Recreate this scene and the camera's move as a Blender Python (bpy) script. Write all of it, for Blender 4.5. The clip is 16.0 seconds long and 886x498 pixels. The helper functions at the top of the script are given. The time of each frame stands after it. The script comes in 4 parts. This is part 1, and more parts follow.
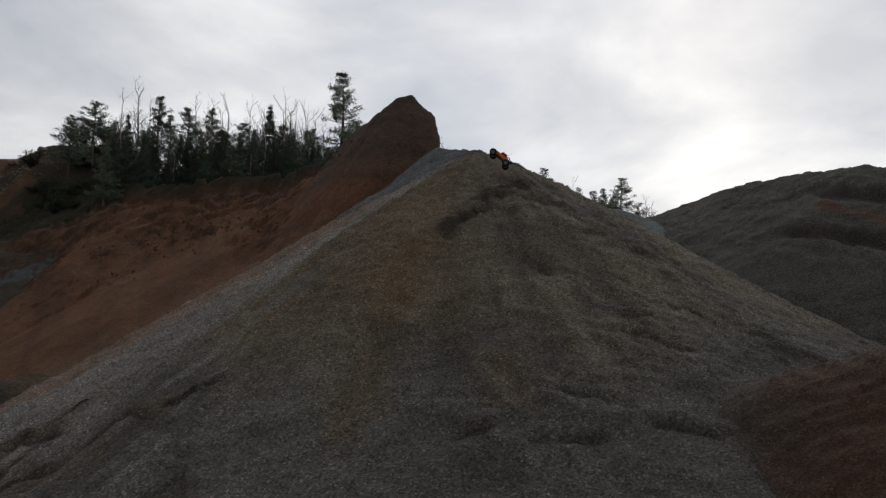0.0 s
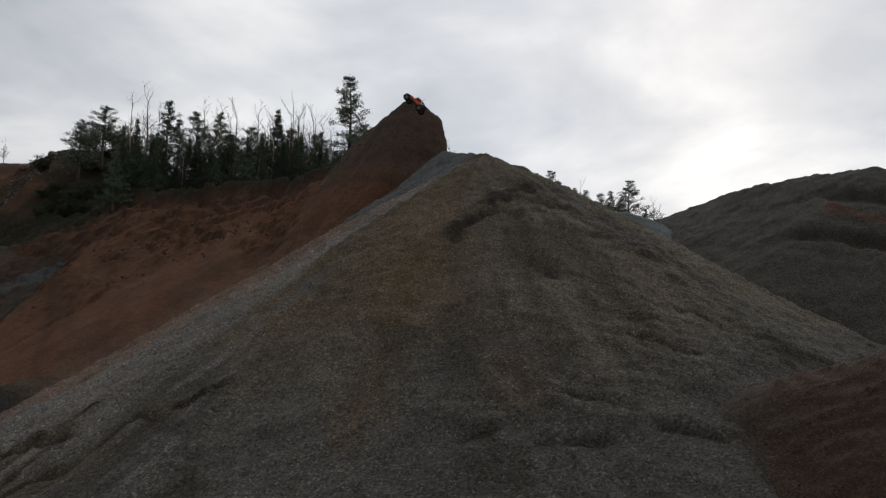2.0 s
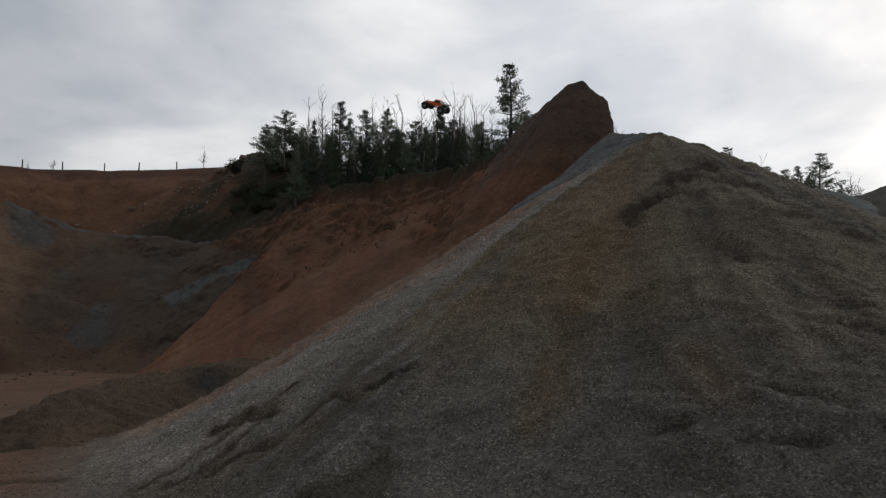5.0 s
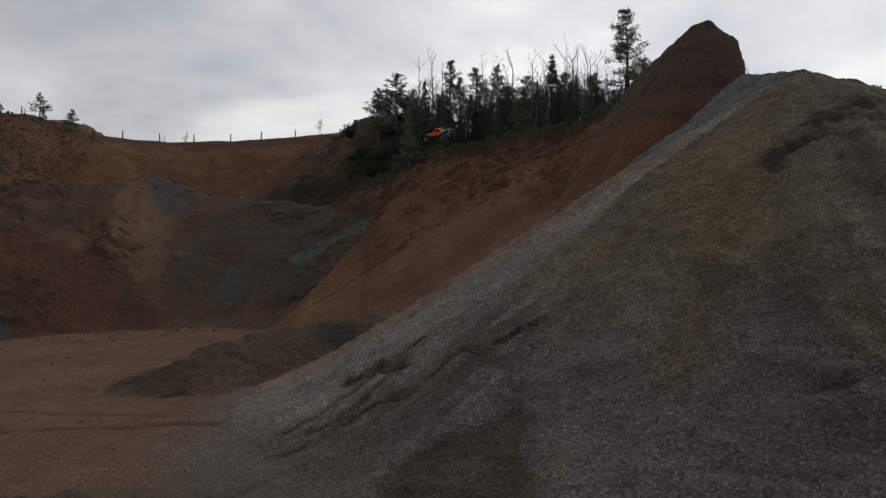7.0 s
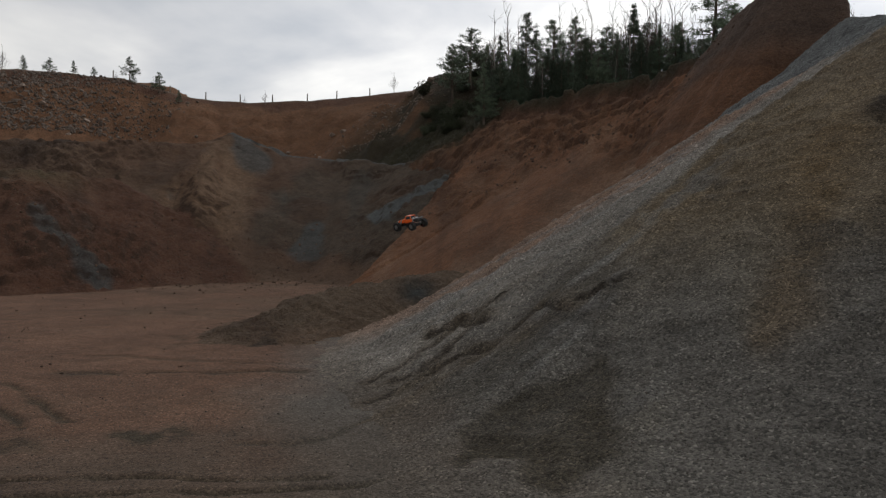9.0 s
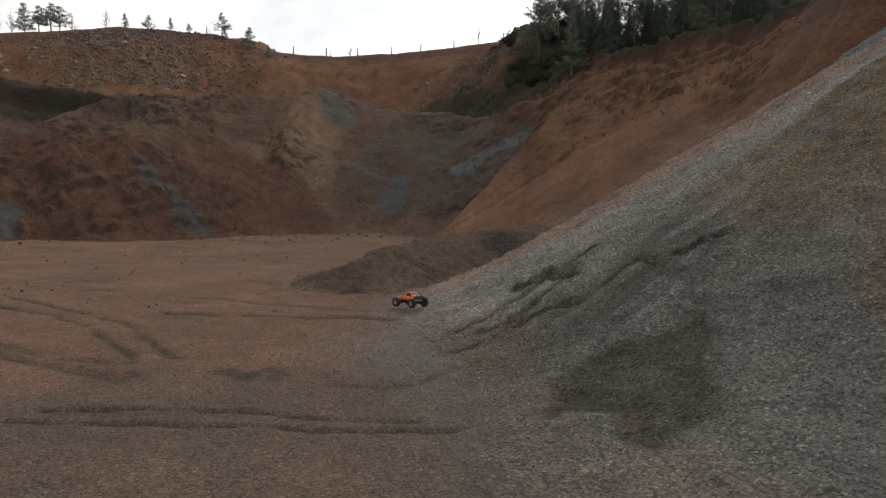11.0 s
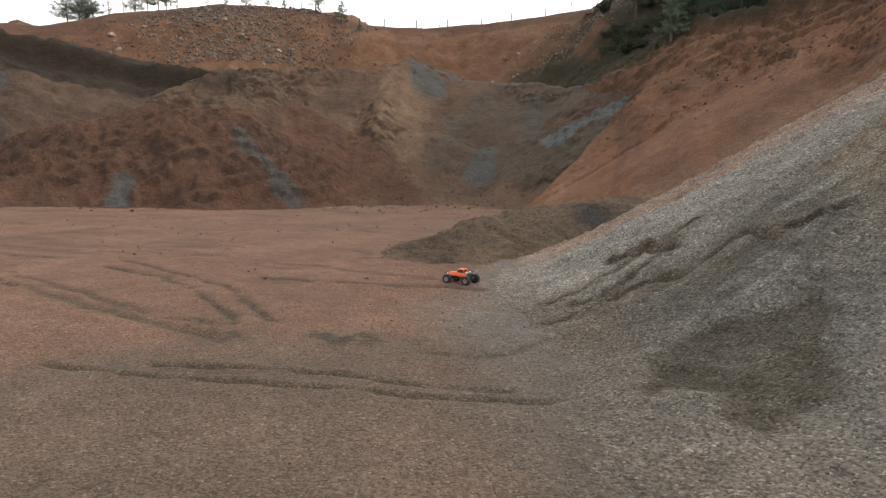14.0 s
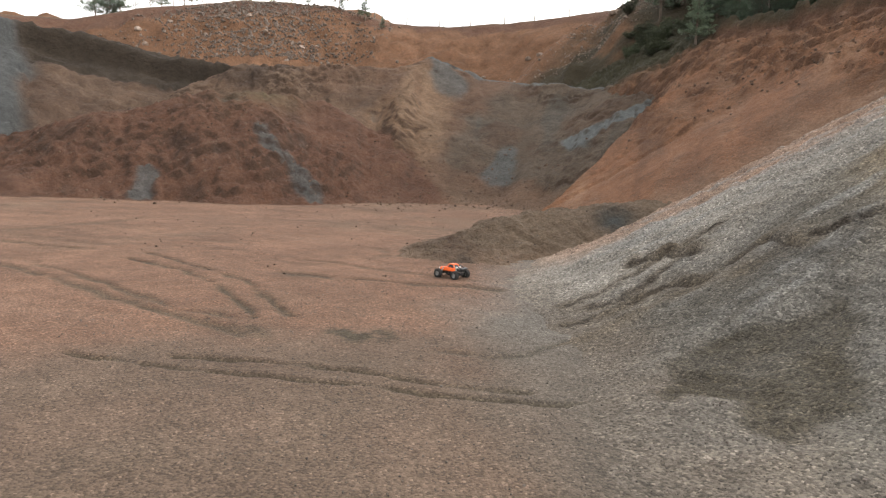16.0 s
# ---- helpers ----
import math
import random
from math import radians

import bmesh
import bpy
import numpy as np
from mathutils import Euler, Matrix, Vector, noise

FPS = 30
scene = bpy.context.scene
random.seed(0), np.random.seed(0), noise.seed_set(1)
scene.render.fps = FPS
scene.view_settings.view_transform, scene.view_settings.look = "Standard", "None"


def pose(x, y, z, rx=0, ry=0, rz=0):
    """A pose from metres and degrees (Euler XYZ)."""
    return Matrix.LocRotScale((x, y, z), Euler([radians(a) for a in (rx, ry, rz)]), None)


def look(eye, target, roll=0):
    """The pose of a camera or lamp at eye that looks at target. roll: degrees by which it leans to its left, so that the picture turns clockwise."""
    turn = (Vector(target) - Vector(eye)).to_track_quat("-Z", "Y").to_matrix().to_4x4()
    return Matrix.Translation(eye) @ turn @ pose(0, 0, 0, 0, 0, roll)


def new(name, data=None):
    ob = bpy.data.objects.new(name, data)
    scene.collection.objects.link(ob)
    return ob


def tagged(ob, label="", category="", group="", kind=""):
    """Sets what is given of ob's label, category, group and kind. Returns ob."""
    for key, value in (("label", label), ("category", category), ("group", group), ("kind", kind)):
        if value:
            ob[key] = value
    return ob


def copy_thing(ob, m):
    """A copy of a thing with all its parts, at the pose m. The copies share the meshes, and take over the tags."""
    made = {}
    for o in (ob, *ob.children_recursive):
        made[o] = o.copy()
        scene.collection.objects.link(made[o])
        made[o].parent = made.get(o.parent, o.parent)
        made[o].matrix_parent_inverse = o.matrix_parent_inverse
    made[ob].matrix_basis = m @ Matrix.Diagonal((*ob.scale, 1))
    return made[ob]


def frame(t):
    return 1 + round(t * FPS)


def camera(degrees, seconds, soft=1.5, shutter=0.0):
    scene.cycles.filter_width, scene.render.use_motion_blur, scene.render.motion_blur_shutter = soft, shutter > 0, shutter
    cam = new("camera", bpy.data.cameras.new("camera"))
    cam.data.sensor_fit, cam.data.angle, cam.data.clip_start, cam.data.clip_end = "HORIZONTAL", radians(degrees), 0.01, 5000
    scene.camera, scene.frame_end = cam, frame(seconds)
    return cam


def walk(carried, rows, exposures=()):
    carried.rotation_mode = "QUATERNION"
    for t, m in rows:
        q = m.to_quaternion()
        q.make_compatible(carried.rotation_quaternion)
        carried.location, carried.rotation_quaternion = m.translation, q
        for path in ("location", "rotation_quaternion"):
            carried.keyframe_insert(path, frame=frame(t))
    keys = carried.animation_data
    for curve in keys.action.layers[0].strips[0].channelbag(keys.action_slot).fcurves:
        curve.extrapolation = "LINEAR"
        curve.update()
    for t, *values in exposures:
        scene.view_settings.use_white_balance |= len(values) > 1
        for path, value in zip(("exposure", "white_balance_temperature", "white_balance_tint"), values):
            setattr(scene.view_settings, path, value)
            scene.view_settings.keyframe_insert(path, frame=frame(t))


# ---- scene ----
# ---- camera and its path ----
cam = camera(67.5, 16.0, soft=1.3, shutter=0.0)

EYE = 1.5
PATH = [
    (0, 0.000, 0.000, 0.000, -0.00, 6.80, 0.00),
    (0.5, 0.004, -0.002, 0.004, 0.03, 6.81, 0.03),
    (1, 0.007, -0.009, 0.008, 0.11, 6.87, 0.15),
    (1.5, 0.007, -0.019, 0.006, 0.27, 6.95, 0.10),
    (2, 0.012, -0.042, 0.004, 0.66, 7.04, -0.02),
    (2.5, -0.008, -0.035, 0.003, 1.98, 7.28, 0.07),
    (3, -0.023, -0.048, 0.016, 3.63, 7.34, 0.23),
    (3.5, -0.050, -0.035, 0.020, 5.81, 7.34, 0.33),
    (4, -0.074, -0.050, 0.019, 8.16, 7.07, 0.32),
    (4.5, -0.106, -0.041, 0.014, 11.34, 6.57, 0.33),
    (7, -0.304, 0.003, -0.048, 24.01, 2.48, -0.19),
    (7.5, -0.322, -0.005, -0.050, 25.72, 1.48, -0.23),
    (8, -0.338, -0.010, -0.059, 27.32, 0.61, -0.27),
    (8.5, -0.363, -0.007, -0.076, 28.68, -0.09, -0.10),
    (9, -0.385, -0.033, -0.090, 30.23, -1.06, 0.19),
    (9.5, -0.408, -0.024, -0.096, 31.79, -2.07, 0.44),
    (10, -0.434, -0.023, -0.112, 33.64, -3.16, 0.68),
    (12.5, -0.535, 0.001, -0.158, 40.78, -6.64, 1.06),
    (13, -0.547, 0.005, -0.169, 41.59, -6.90, 1.28),
    (13.5, -0.565, 0.007, -0.176, 43.02, -7.04, 0.98),
    (14, -0.576, 0.012, -0.183, 44.58, -7.38, 0.95),
    (14.5, -0.598, 0.031, -0.190, 45.29, -7.58, 1.46),
    (15, -0.585, 0.006, -0.182, 45.57, -7.53, 1.75),
    (15.5, -0.585, 0.003, -0.181, 45.86, -7.52, 1.89),
    (16, -0.587, -0.001, -0.180, 46.08, -7.51, 2.09),
]


def camera_rows():
    return [(t, pose(x, y, EYE + z, 90 + p, 0, yaw) @ pose(0, 0, 0, 0, 0, roll)) for t, x, y, z, yaw, p, roll in PATH]


walk(cam, camera_rows(), [(0, 0.0, 6500, 10), (2, 0.0, 6500, 10), (4.5, 0.03, 6500, 10), (7, 0.12, 6600, 10), (8.5, 0.3, 6650, 10), (10, 0.72, 6700, 10), (12.5, 1.52, 6850, 10), (13.5, 1.75, 6850, 10), (14.5, 2.0, 6850, 10), (15, 2.1, 6850, 10), (16, 2.31, 6850, 10)])

# ---- world and sun ----
SUN_EL, SUN_AZ = 26.0, -24.0   # degrees; azimuth from the y axis towards the left


def noise_node(nt, vec, scale, detail=4, rough=0.55):
    n = nt.nodes.new("ShaderNodeTexNoise")
    n.inputs["Scale"].default_value, n.inputs["Detail"].default_value, n.inputs["Roughness"].default_value = scale, detail, rough
    nt.links.new(vec, n.inputs["Vector"])
    return n.outputs["Fac"]


def remap(nt, val, lo, hi, a, b):
    r = nt.nodes.new("ShaderNodeMapRange")
    for i, v in enumerate((lo, hi, a, b)):
        r.inputs[i + 1].default_value = v
    nt.links.new(val, r.inputs[0])
    return r.outputs[0]


def math_node(nt, op, a, b):
    n = nt.nodes.new("ShaderNodeMath")
    n.operation = op
    for i, v in enumerate((a, b)):
        if isinstance(v, (int, float)):
            n.inputs[i].default_value = v
        else:
            nt.links.new(v, n.inputs[i])
    return n.outputs[0]


def make_world():
    w = bpy.data.worlds.new("overcast_sky")
    scene.world = w
    w.use_nodes = True
    nt = w.node_tree
    nt.nodes.clear()
    out = nt.nodes.new("ShaderNodeOutputWorld")
    bg = nt.nodes.new("ShaderNodeBackground")
    sky = nt.nodes.new("ShaderNodeTexSky")
    sky.sky_type, sky.sun_disc = "NISHITA", False
    sky.sun_elevation, sky.sun_rotation = radians(SUN_EL), radians(-SUN_AZ)
    dim = nt.nodes.new("ShaderNodeVectorMath")
    dim.operation = "SCALE"
    dim.inputs["Scale"].default_value = 0.10
    nt.links.new(sky.outputs[0], dim.inputs[0])
    tc = nt.nodes.new("ShaderNodeTexCoord")
    sep = nt.nodes.new("ShaderNodeSeparateXYZ")
    nt.links.new(tc.outputs["Generated"], sep.inputs[0])
    # flatten the dome so that clouds shrink towards the horizon
    add = nt.nodes.new("ShaderNodeMath")
    add.operation = "ADD"
    add.inputs[1].default_value = 0.22
    nt.links.new(sep.outputs[2], add.inputs[0])
    div = nt.nodes.new("ShaderNodeVectorMath")
    div.operation = "DIVIDE"
    comb = nt.nodes.new("ShaderNodeCombineXYZ")
    for i in range(3):
        nt.links.new(add.outputs[0], comb.inputs[i])
    nt.links.new(tc.outputs["Generated"], div.inputs[0])
    nt.links.new(comb.outputs[0], div.inputs[1])
    n1 = nt.nodes.new("ShaderNodeTexNoise")
    n1.inputs["Scale"].default_value, n1.inputs["Detail"].default_value, n1.inputs["Roughness"].default_value = 1.5, 6, 0.5
    n1.inputs["Distortion"].default_value = 0.25
    nt.links.new(div.outputs[0], n1.inputs["Vector"])
    ramp = nt.nodes.new("ShaderNodeValToRGB")
    e = ramp.color_ramp.elements
    e[0].position, e[0].color = 0.36, (0.53, 0.565, 0.62, 1)
    e[1].position, e[1].color = 0.66, (1.0, 1.0, 0.99, 1)
    m = e.new(0.50)
    m.color = (0.72, 0.735, 0.765, 1)
    nt.links.new(n1.outputs["Fac"], ramp.inputs[0])
    mix = nt.nodes.new("ShaderNodeMix")
    mix.data_type = "RGBA"
    mix.inputs[0].default_value = 0.9
    nt.links.new(dim.outputs[0], mix.inputs[6])
    nt.links.new(ramp.outputs[0], mix.inputs[7])
    # the cloud is thinner and brighter towards the sun, thicker away from it
    dot = nt.nodes.new("ShaderNodeVectorMath")
    dot.operation = "DOT_PRODUCT"
    a = radians(SUN_AZ)
    dot.inputs[1].default_value = (-math.sin(a), math.cos(a), 0.15)
    nt.links.new(tc.outputs["Generated"], dot.inputs[0])
    glow = remap(nt, dot.outputs["Value"], -0.5, 0.95, 0.44, 1.06)
    sc = nt.nodes.new("ShaderNodeVectorMath")
    sc.operation = "SCALE"
    nt.links.new(mix.outputs[2], sc.inputs[0])
    nt.links.new(glow, sc.inputs["Scale"])
    nt.links.new(sc.outputs[0], bg.inputs[0])
    bg.inputs[1].default_value = 0.95
    nt.links.new(bg.outputs[0], out.inputs[0])


make_world()
sun_data = bpy.data.lights.new("sun", "SUN")
sun_data.energy, sun_data.angle, sun_data.color = 0.5, radians(25), (1.0, 0.97, 0.92)
sun = new("sun", sun_data)
sa, se = radians(SUN_AZ), radians(SUN_EL)
sun.matrix_world = look((-60 * math.sin(sa) * math.cos(se), 60 * math.cos(sa) * math.cos(se), 60 * math.sin(se)), (0, 0, 0))


# ---- materials ----
def nodes_of(name):
    m = bpy.data.materials.new(name)
    m.use_nodes = True
    nt = m.node_tree
    return m, nt, nt.nodes["Principled BSDF"]


def soil_material(name, grain, speckle, bump, rough=0.95, coarse=0.35, lump=0.0):
    """Loose earth: the colour of the layers lies in the mesh, the grains are here. grain: their size in metres."""
    m, nt, bsdf = nodes_of(name)
    attr = nt.nodes.new("ShaderNodeAttribute")
    attr.attribute_name = "soil"
    geo = nt.nodes.new("ShaderNodeNewGeometry")
    pos = geo.outputs["Position"]
    vor = nt.nodes.new("ShaderNodeTexVoronoi")
    vor.inputs["Scale"].default_value = 1 / grain
    nt.links.new(pos, vor.inputs["Vector"])
    sp = nt.nodes.new("ShaderNodeSeparateColor")
    nt.links.new(vor.outputs["Color"], sp.inputs[0])
    stone = remap(nt, sp.outputs[0], 0, 1, 1 - speckle, 1 + speckle)
    fine = remap(nt, noise_node(nt, pos, 0.6 / grain, 3, 0.7), 0.25, 0.75, 0.85, 1.15)
    pale = remap(nt, sp.outputs[1], 0.86, 0.9, 1.0, 1.0 + 1.3 * speckle)
    big = remap(nt, noise_node(nt, pos, 0.9, 6, 0.62), 0.3, 0.7, 1 - coarse, 1 + coarse)
    mid = remap(nt, noise_node(nt, pos, 5.0, 5, 0.6), 0.3, 0.7, 0.86, 1.14)
    k = math_node(nt, "MULTIPLY", math_node(nt, "MULTIPLY", math_node(nt, "MULTIPLY", stone, fine), pale), math_node(nt, "MULTIPLY", big, mid))
    sc = nt.nodes.new("ShaderNodeVectorMath")
    sc.operation = "SCALE"
    nt.links.new(attr.outputs["Color"], sc.inputs[0])
    nt.links.new(k, sc.inputs["Scale"])
    nt.links.new(sc.outputs[0], bsdf.inputs["Base Color"])
    bsdf.inputs["Roughness"].default_value = rough
    bsdf.inputs["Specular IOR Level"].default_value = 0.2
    h = math_node(nt, "ADD", math_node(nt, "MULTIPLY", vor.outputs["Distance"], -0.6), math_node(nt, "MULTIPLY", noise_node(nt, pos, 0.3 / grain, 5, 0.7), 0.8))
    bp = nt.nodes.new("ShaderNodeBump")
    bp.inputs["Strength"].default_value, bp.inputs["Distance"].default_value = bump, grain * 2.5
    nt.links.new(h, bp.inputs["Height"])
    if lump:
        b2 = nt.nodes.new("ShaderNodeBump")
        b2.inputs["Strength"].default_value, b2.inputs["Distance"].default_value = 0.9, lump
        nt.links.new(noise_node(nt, pos, 0.3 / lump, 9, 0.68), b2.inputs["Height"])
        nt.links.new(b2.outputs[0], bp.inputs["Normal"])
    nt.links.new(bp.outputs[0], bsdf.inputs["Normal"])
    return m


def plain_material(name, col, rough=0.6, var=0.25, scale=12.0, metal=0.0, bump=0.2, dist=0.01, spread=0.0):
    m, nt, bsdf = nodes_of(name)
    tc = nt.nodes.new("ShaderNodeTexCoord")
    vec = tc.outputs["Object"]
    n = noise_node(nt, vec, scale, 5, 0.6)
    k = remap(nt, n, 0.25, 0.75, 1 - var, 1 + var)
    if spread:
        info = nt.nodes.new("ShaderNodeObjectInfo")
        geo = nt.nodes.new("ShaderNodeNewGeometry")
        k = math_node(nt, "MULTIPLY", k, remap(nt, info.outputs["Random"], 0, 1, 1 - spread, 1 + spread))
        k = math_node(nt, "MULTIPLY", k, remap(nt, geo.outputs["Random Per Island"], 0, 1, 1 - spread, 1 + spread))
    sc = nt.nodes.new("ShaderNodeVectorMath")
    sc.operation = "SCALE"
    sc.inputs[0].default_value = col
    nt.links.new(k, sc.inputs["Scale"])
    nt.links.new(sc.outputs[0], bsdf.inputs["Base Color"])
    bsdf.inputs["Roughness"].default_value, bsdf.inputs["Metallic"].default_value = rough, metal
    if bump:
        bp = nt.nodes.new("ShaderNodeBump")
        bp.inputs["Strength"].default_value, bp.inputs["Distance"].default_value = bump, dist
        nt.links.new(n, bp.inputs["Height"])
        nt.links.new(bp.outputs[0], bsdf.inputs["Normal"])
    return m


M_GRAVEL = soil_material("crushed_gravel", 0.014, 0.50, 0.45, coarse=0.22, lump=0.11)
M_SAND = soil_material("loose_sand", 0.03, 0.13, 0.5, coarse=0.22, lump=0.24)
M_FLOOR = soil_material("packed_gravel_floor", 0.012, 0.38, 0.4, coarse=0.2, lump=0.03)
M_STONE = plain_material("quarry_stone", (0.17, 0.128, 0.10), 0.9, 0.3, 6, 0, 0.6, 0.03, 0.35)
M_BARK = plain_material("bark", (0.11, 0.085, 0.065), 0.95, 0.35, 9, 0, 0.6, 0.02, 0.2)
M_BIRCH = plain_material("pale_bark", (0.22, 0.195, 0.17), 0.9, 0.4, 7, 0, 0.4, 0.02, 0.2)
M_NEEDLE = plain_material("pine_needles", (0.105, 0.140, 0.090), 0.75, 0.35, 3, 0, 0, 0, 0.35)
M_SPRUCE = plain_material("spruce_needles", (0.072, 0.102, 0.066), 0.8, 0.35, 3, 0, 0, 0, 0.3)
M_SCRUB = plain_material("scrub_leaves", (0.042, 0.052, 0.024), 0.85, 0.4, 3, 0, 0, 0, 0.35)
M_TWIG = plain_material("bare_twigs", (0.075, 0.062, 0.052), 0.95, 0.3, 8, 0, 0, 0, 0.2)
M_ORANGE = plain_material("orange_shell", (0.92, 0.15, 0.02), 0.32, 0.12, 20, 0, 0.05, 0.002)
M_RUBBER = plain_material("black_rubber", (0.022, 0.021, 0.02), 0.85, 0.3, 40, 0, 0.3, 0.004)
M_BLACK = plain_material("black_plastic", (0.025, 0.025, 0.027), 0.5, 0.25, 30, 0, 0.1, 0.002)
M_RIM = plain_material("pale_plastic_rim", (0.22, 0.22, 0.215), 0.4, 0.15, 30, 0, 0.05, 0.002)
M_PALE = plain_material("white_plastic", (0.62, 0.62, 0.60), 0.4, 0.15, 30, 0, 0.05, 0.002)
M_WINDOW = plain_material("smoked_window", (0.02, 0.02, 0.025), 0.15, 0.1, 20, 0, 0, 0)
M_DUST = plain_material("dusty_metal", (0.35, 0.33, 0.31), 0.45, 0.2, 30, 0.7, 0.1, 0.002)
M_CLOD = plain_material("earth_clod", (0.075, 0.045, 0.03), 0.95, 0.3, 9, 0, 0.4, 0.01, 0.4)
M_PEBBLE = plain_material("pebble", (0.135, 0.11, 0.09), 0.9, 0.3, 40, 0, 0, 0, 0.5)
M_POST = plain_material("weathered_fence_wood", (0.18, 0.16, 0.13), 0.95, 0.3, 6, 0, 0.3, 0.01)


# ---- terrain tools ----
def vnoise(x, y, seed):
    xi, yi = np.floor(x).astype(np.int64), np.floor(y).astype(np.int64)
    fx, fy = x - xi, y - yi
    fx, fy = fx * fx * (3 - 2 * fx), fy * fy * (3 - 2 * fy)

    def hsh(a, b):
        n = (a * 374761393 + b * 668265263 + seed * 974711) & 0x7FFFFFFF
        n = ((n ^ (n >> 13)) * 1274126177) & 0x7FFFFFFF
        return ((n ^ (n >> 16)) & 0xFFFF) / 32767.5 - 1.0
    a = hsh(xi, yi) * (1 - fx) + hsh(xi + 1, yi) * fx
    b = hsh(xi, yi + 1) * (1 - fx) + hsh(xi + 1, yi + 1) * fx
    return a * (1 - fy) + b * fy


def fbm(x, y, size, seed=0, octaves=4, gain=0.5):
    """Rolling noise between about -1 and 1; size: its largest bumps, in metres."""
    out, amp, tot = 0, 1.0, 0
    for i in range(octaves):
        out = out + amp * vnoise(x / size * 2 ** i + 17.3 * i, y / size * 2 ** i - 9.1 * i, seed + i)
        tot += amp
        amp *= gain
    return out / tot


def ridged(x, y, size, seed=0, octaves=3):
    out, amp = 0, 1.0
    for i in range(octaves):
        out = out + amp * (1 - 2 * np.abs(vnoise(x / size * 2 ** i, y / size * 2 ** i + 5.7 * i, seed + i)))
        amp *= 0.5
    return out / 1.75


def smooth(a, lo, hi):
    t = np.clip((a - lo) / (hi - lo), 0, 1)
    return t * t * (3 - 2 * t)


def softmax0(h, k):
    """max(h, 0) with a rounded foot."""
    return k * np.logaddexp(0, np.clip(h / k, -40, 400))


def to_line(x, y, line):
    """Nearest place of a polyline: distance, height there, fraction along it, and whether the point is on its far side from the origin."""
    best = np.full(x.shape, 1e9)
    z, s, side = np.zeros(x.shape), np.zeros(x.shape), np.zeros(x.shape)
    lens = [math.dist(a[:2], b[:2]) for a, b in zip(line, line[1:])]
    tot, run = sum(lens), 0.0
    for (ax, ay, az), (bx, by, bz), ln in zip(line, line[1:], lens):
        dx, dy = bx - ax, by - ay
        f = np.clip(((x - ax) * dx + (y - ay) * dy) / (ln * ln), 0, 1)
        d = np.hypot(x - ax - f * dx, y - ay - f * dy)
        c = dx * (y - ay) - dy * (x - ax)
        c0 = dx * (0 - ay) - dy * (0 - ax)
        m = d < best
        best = np.where(m, d, best)
        z = np.where(m, az + f * (bz - az), z)
        s = np.where(m, (run + f * ln) / tot, s)
        side = np.where(m, np.sign(c) * -np.sign(c0), side)
        run += ln
    return best, z, s, side


def heap(x, y, line, slope, blunt=0.3):
    """A heap of loose earth under a ridge line."""
    d, z, s, _ = to_line(x, y, line)
    if not isinstance(slope, float):
        slope = np.interp(s, *slope)
    return z + slope * blunt - slope * np.sqrt(d * d + blunt * blunt)


def bank(x, y, line, slope, blunt=0.4, rise=0.02):
    """A bank below a crest line, level ground behind it."""
    d, z, s, _ = to_line(x, y, line)
    front = z + slope * blunt - slope * np.sqrt(d * d + blunt * blunt)
    az = np.array([math.atan2(-p[0], p[1]) for p in line])
    r = np.array([math.hypot(p[0], p[1]) for p in line])
    edge = np.interp(np.arctan2(-x, y), az, r, left=1e9, right=1e9)
    return np.where(np.hypot(x, y) > edge, z + rise * d, front)


def rills(x, y, centre, radius, size, seed, stretch=0.16):
    """Gullies that run straight down a slope about a centre; radius: where their width is true."""
    dx, dy = x - centre[0], y - centre[1]
    d = np.hypot(dx, dy)
    w = 0.5 * fbm(x, y, size * 2.5, seed + 40, 2)
    return ridged(np.arctan2(-dx, dy) * radius + w * size, d * stretch, size, seed, 3)


def band(x, y, line, width, rough=0.5, seed=0):
    """1 on a line drawn on the ground, fading out over its ragged width."""
    wx = x + 1.3 * width * fbm(x, y, width * 6, seed + 950, 3)
    wy = y + 1.3 * width * fbm(x, y, width * 6, seed + 970, 3)
    d = to_line(wx, wy, [(p[0], p[1], 0) for p in line])[0]
    w = width * (1 + rough * fbm(x, y, width * 4, seed + 900, 3))
    return np.exp(-(d / np.maximum(w, 1e-3)) ** 2)


def blot(x, y, poly, soft, seed=0):
    """1 inside a ragged patch of the ground."""
    inside = np.zeros(x.shape, dtype=bool)
    for (ax, ay), (bx, by) in zip(poly, poly[1:] + poly[:1]):
        cross = (ay > y) != (by > y)
        inside ^= cross & (x < (bx - ax) * (y - ay) / (by - ay + 1e-9) + ax)
    d = to_line(x, y, [(px, py, 0) for px, py in poly + poly[:1]])[0]
    d = np.where(inside, d, -d) + soft * 1.6 * fbm(x, y, soft * 4, seed + 700, 5, 0.6)
    return smooth(d, -soft * 0.5, soft * 0.5)


def scallops(x, y, size, seed, octaves=3):
    """Small slumps: flat above, with a sharp lower lip."""
    out, amp = 0, 1.0
    for i in range(octaves):
        n = vnoise(x / size * 1.9 ** i, y / size * 1.9 ** i, seed + i)
        out = out + amp * (np.abs((n * 2.3) % 1.0 - 0.25) - 0.25)
        amp *= 0.55
    return out


def slips(x, y, size, seed, amount):
    """Small crisp scarps where earth has slipped: steps along the contours of a noise."""
    n = fbm(x, y, size, seed, 5, 0.55)
    out = 0
    for k, t in enumerate((-0.28, -0.08, 0.1, 0.26, 0.42)):
        out = out + smooth(n, t, t + 0.035) * (1, -0.7, 1, -0.8, 1)[k]
    return amount * out


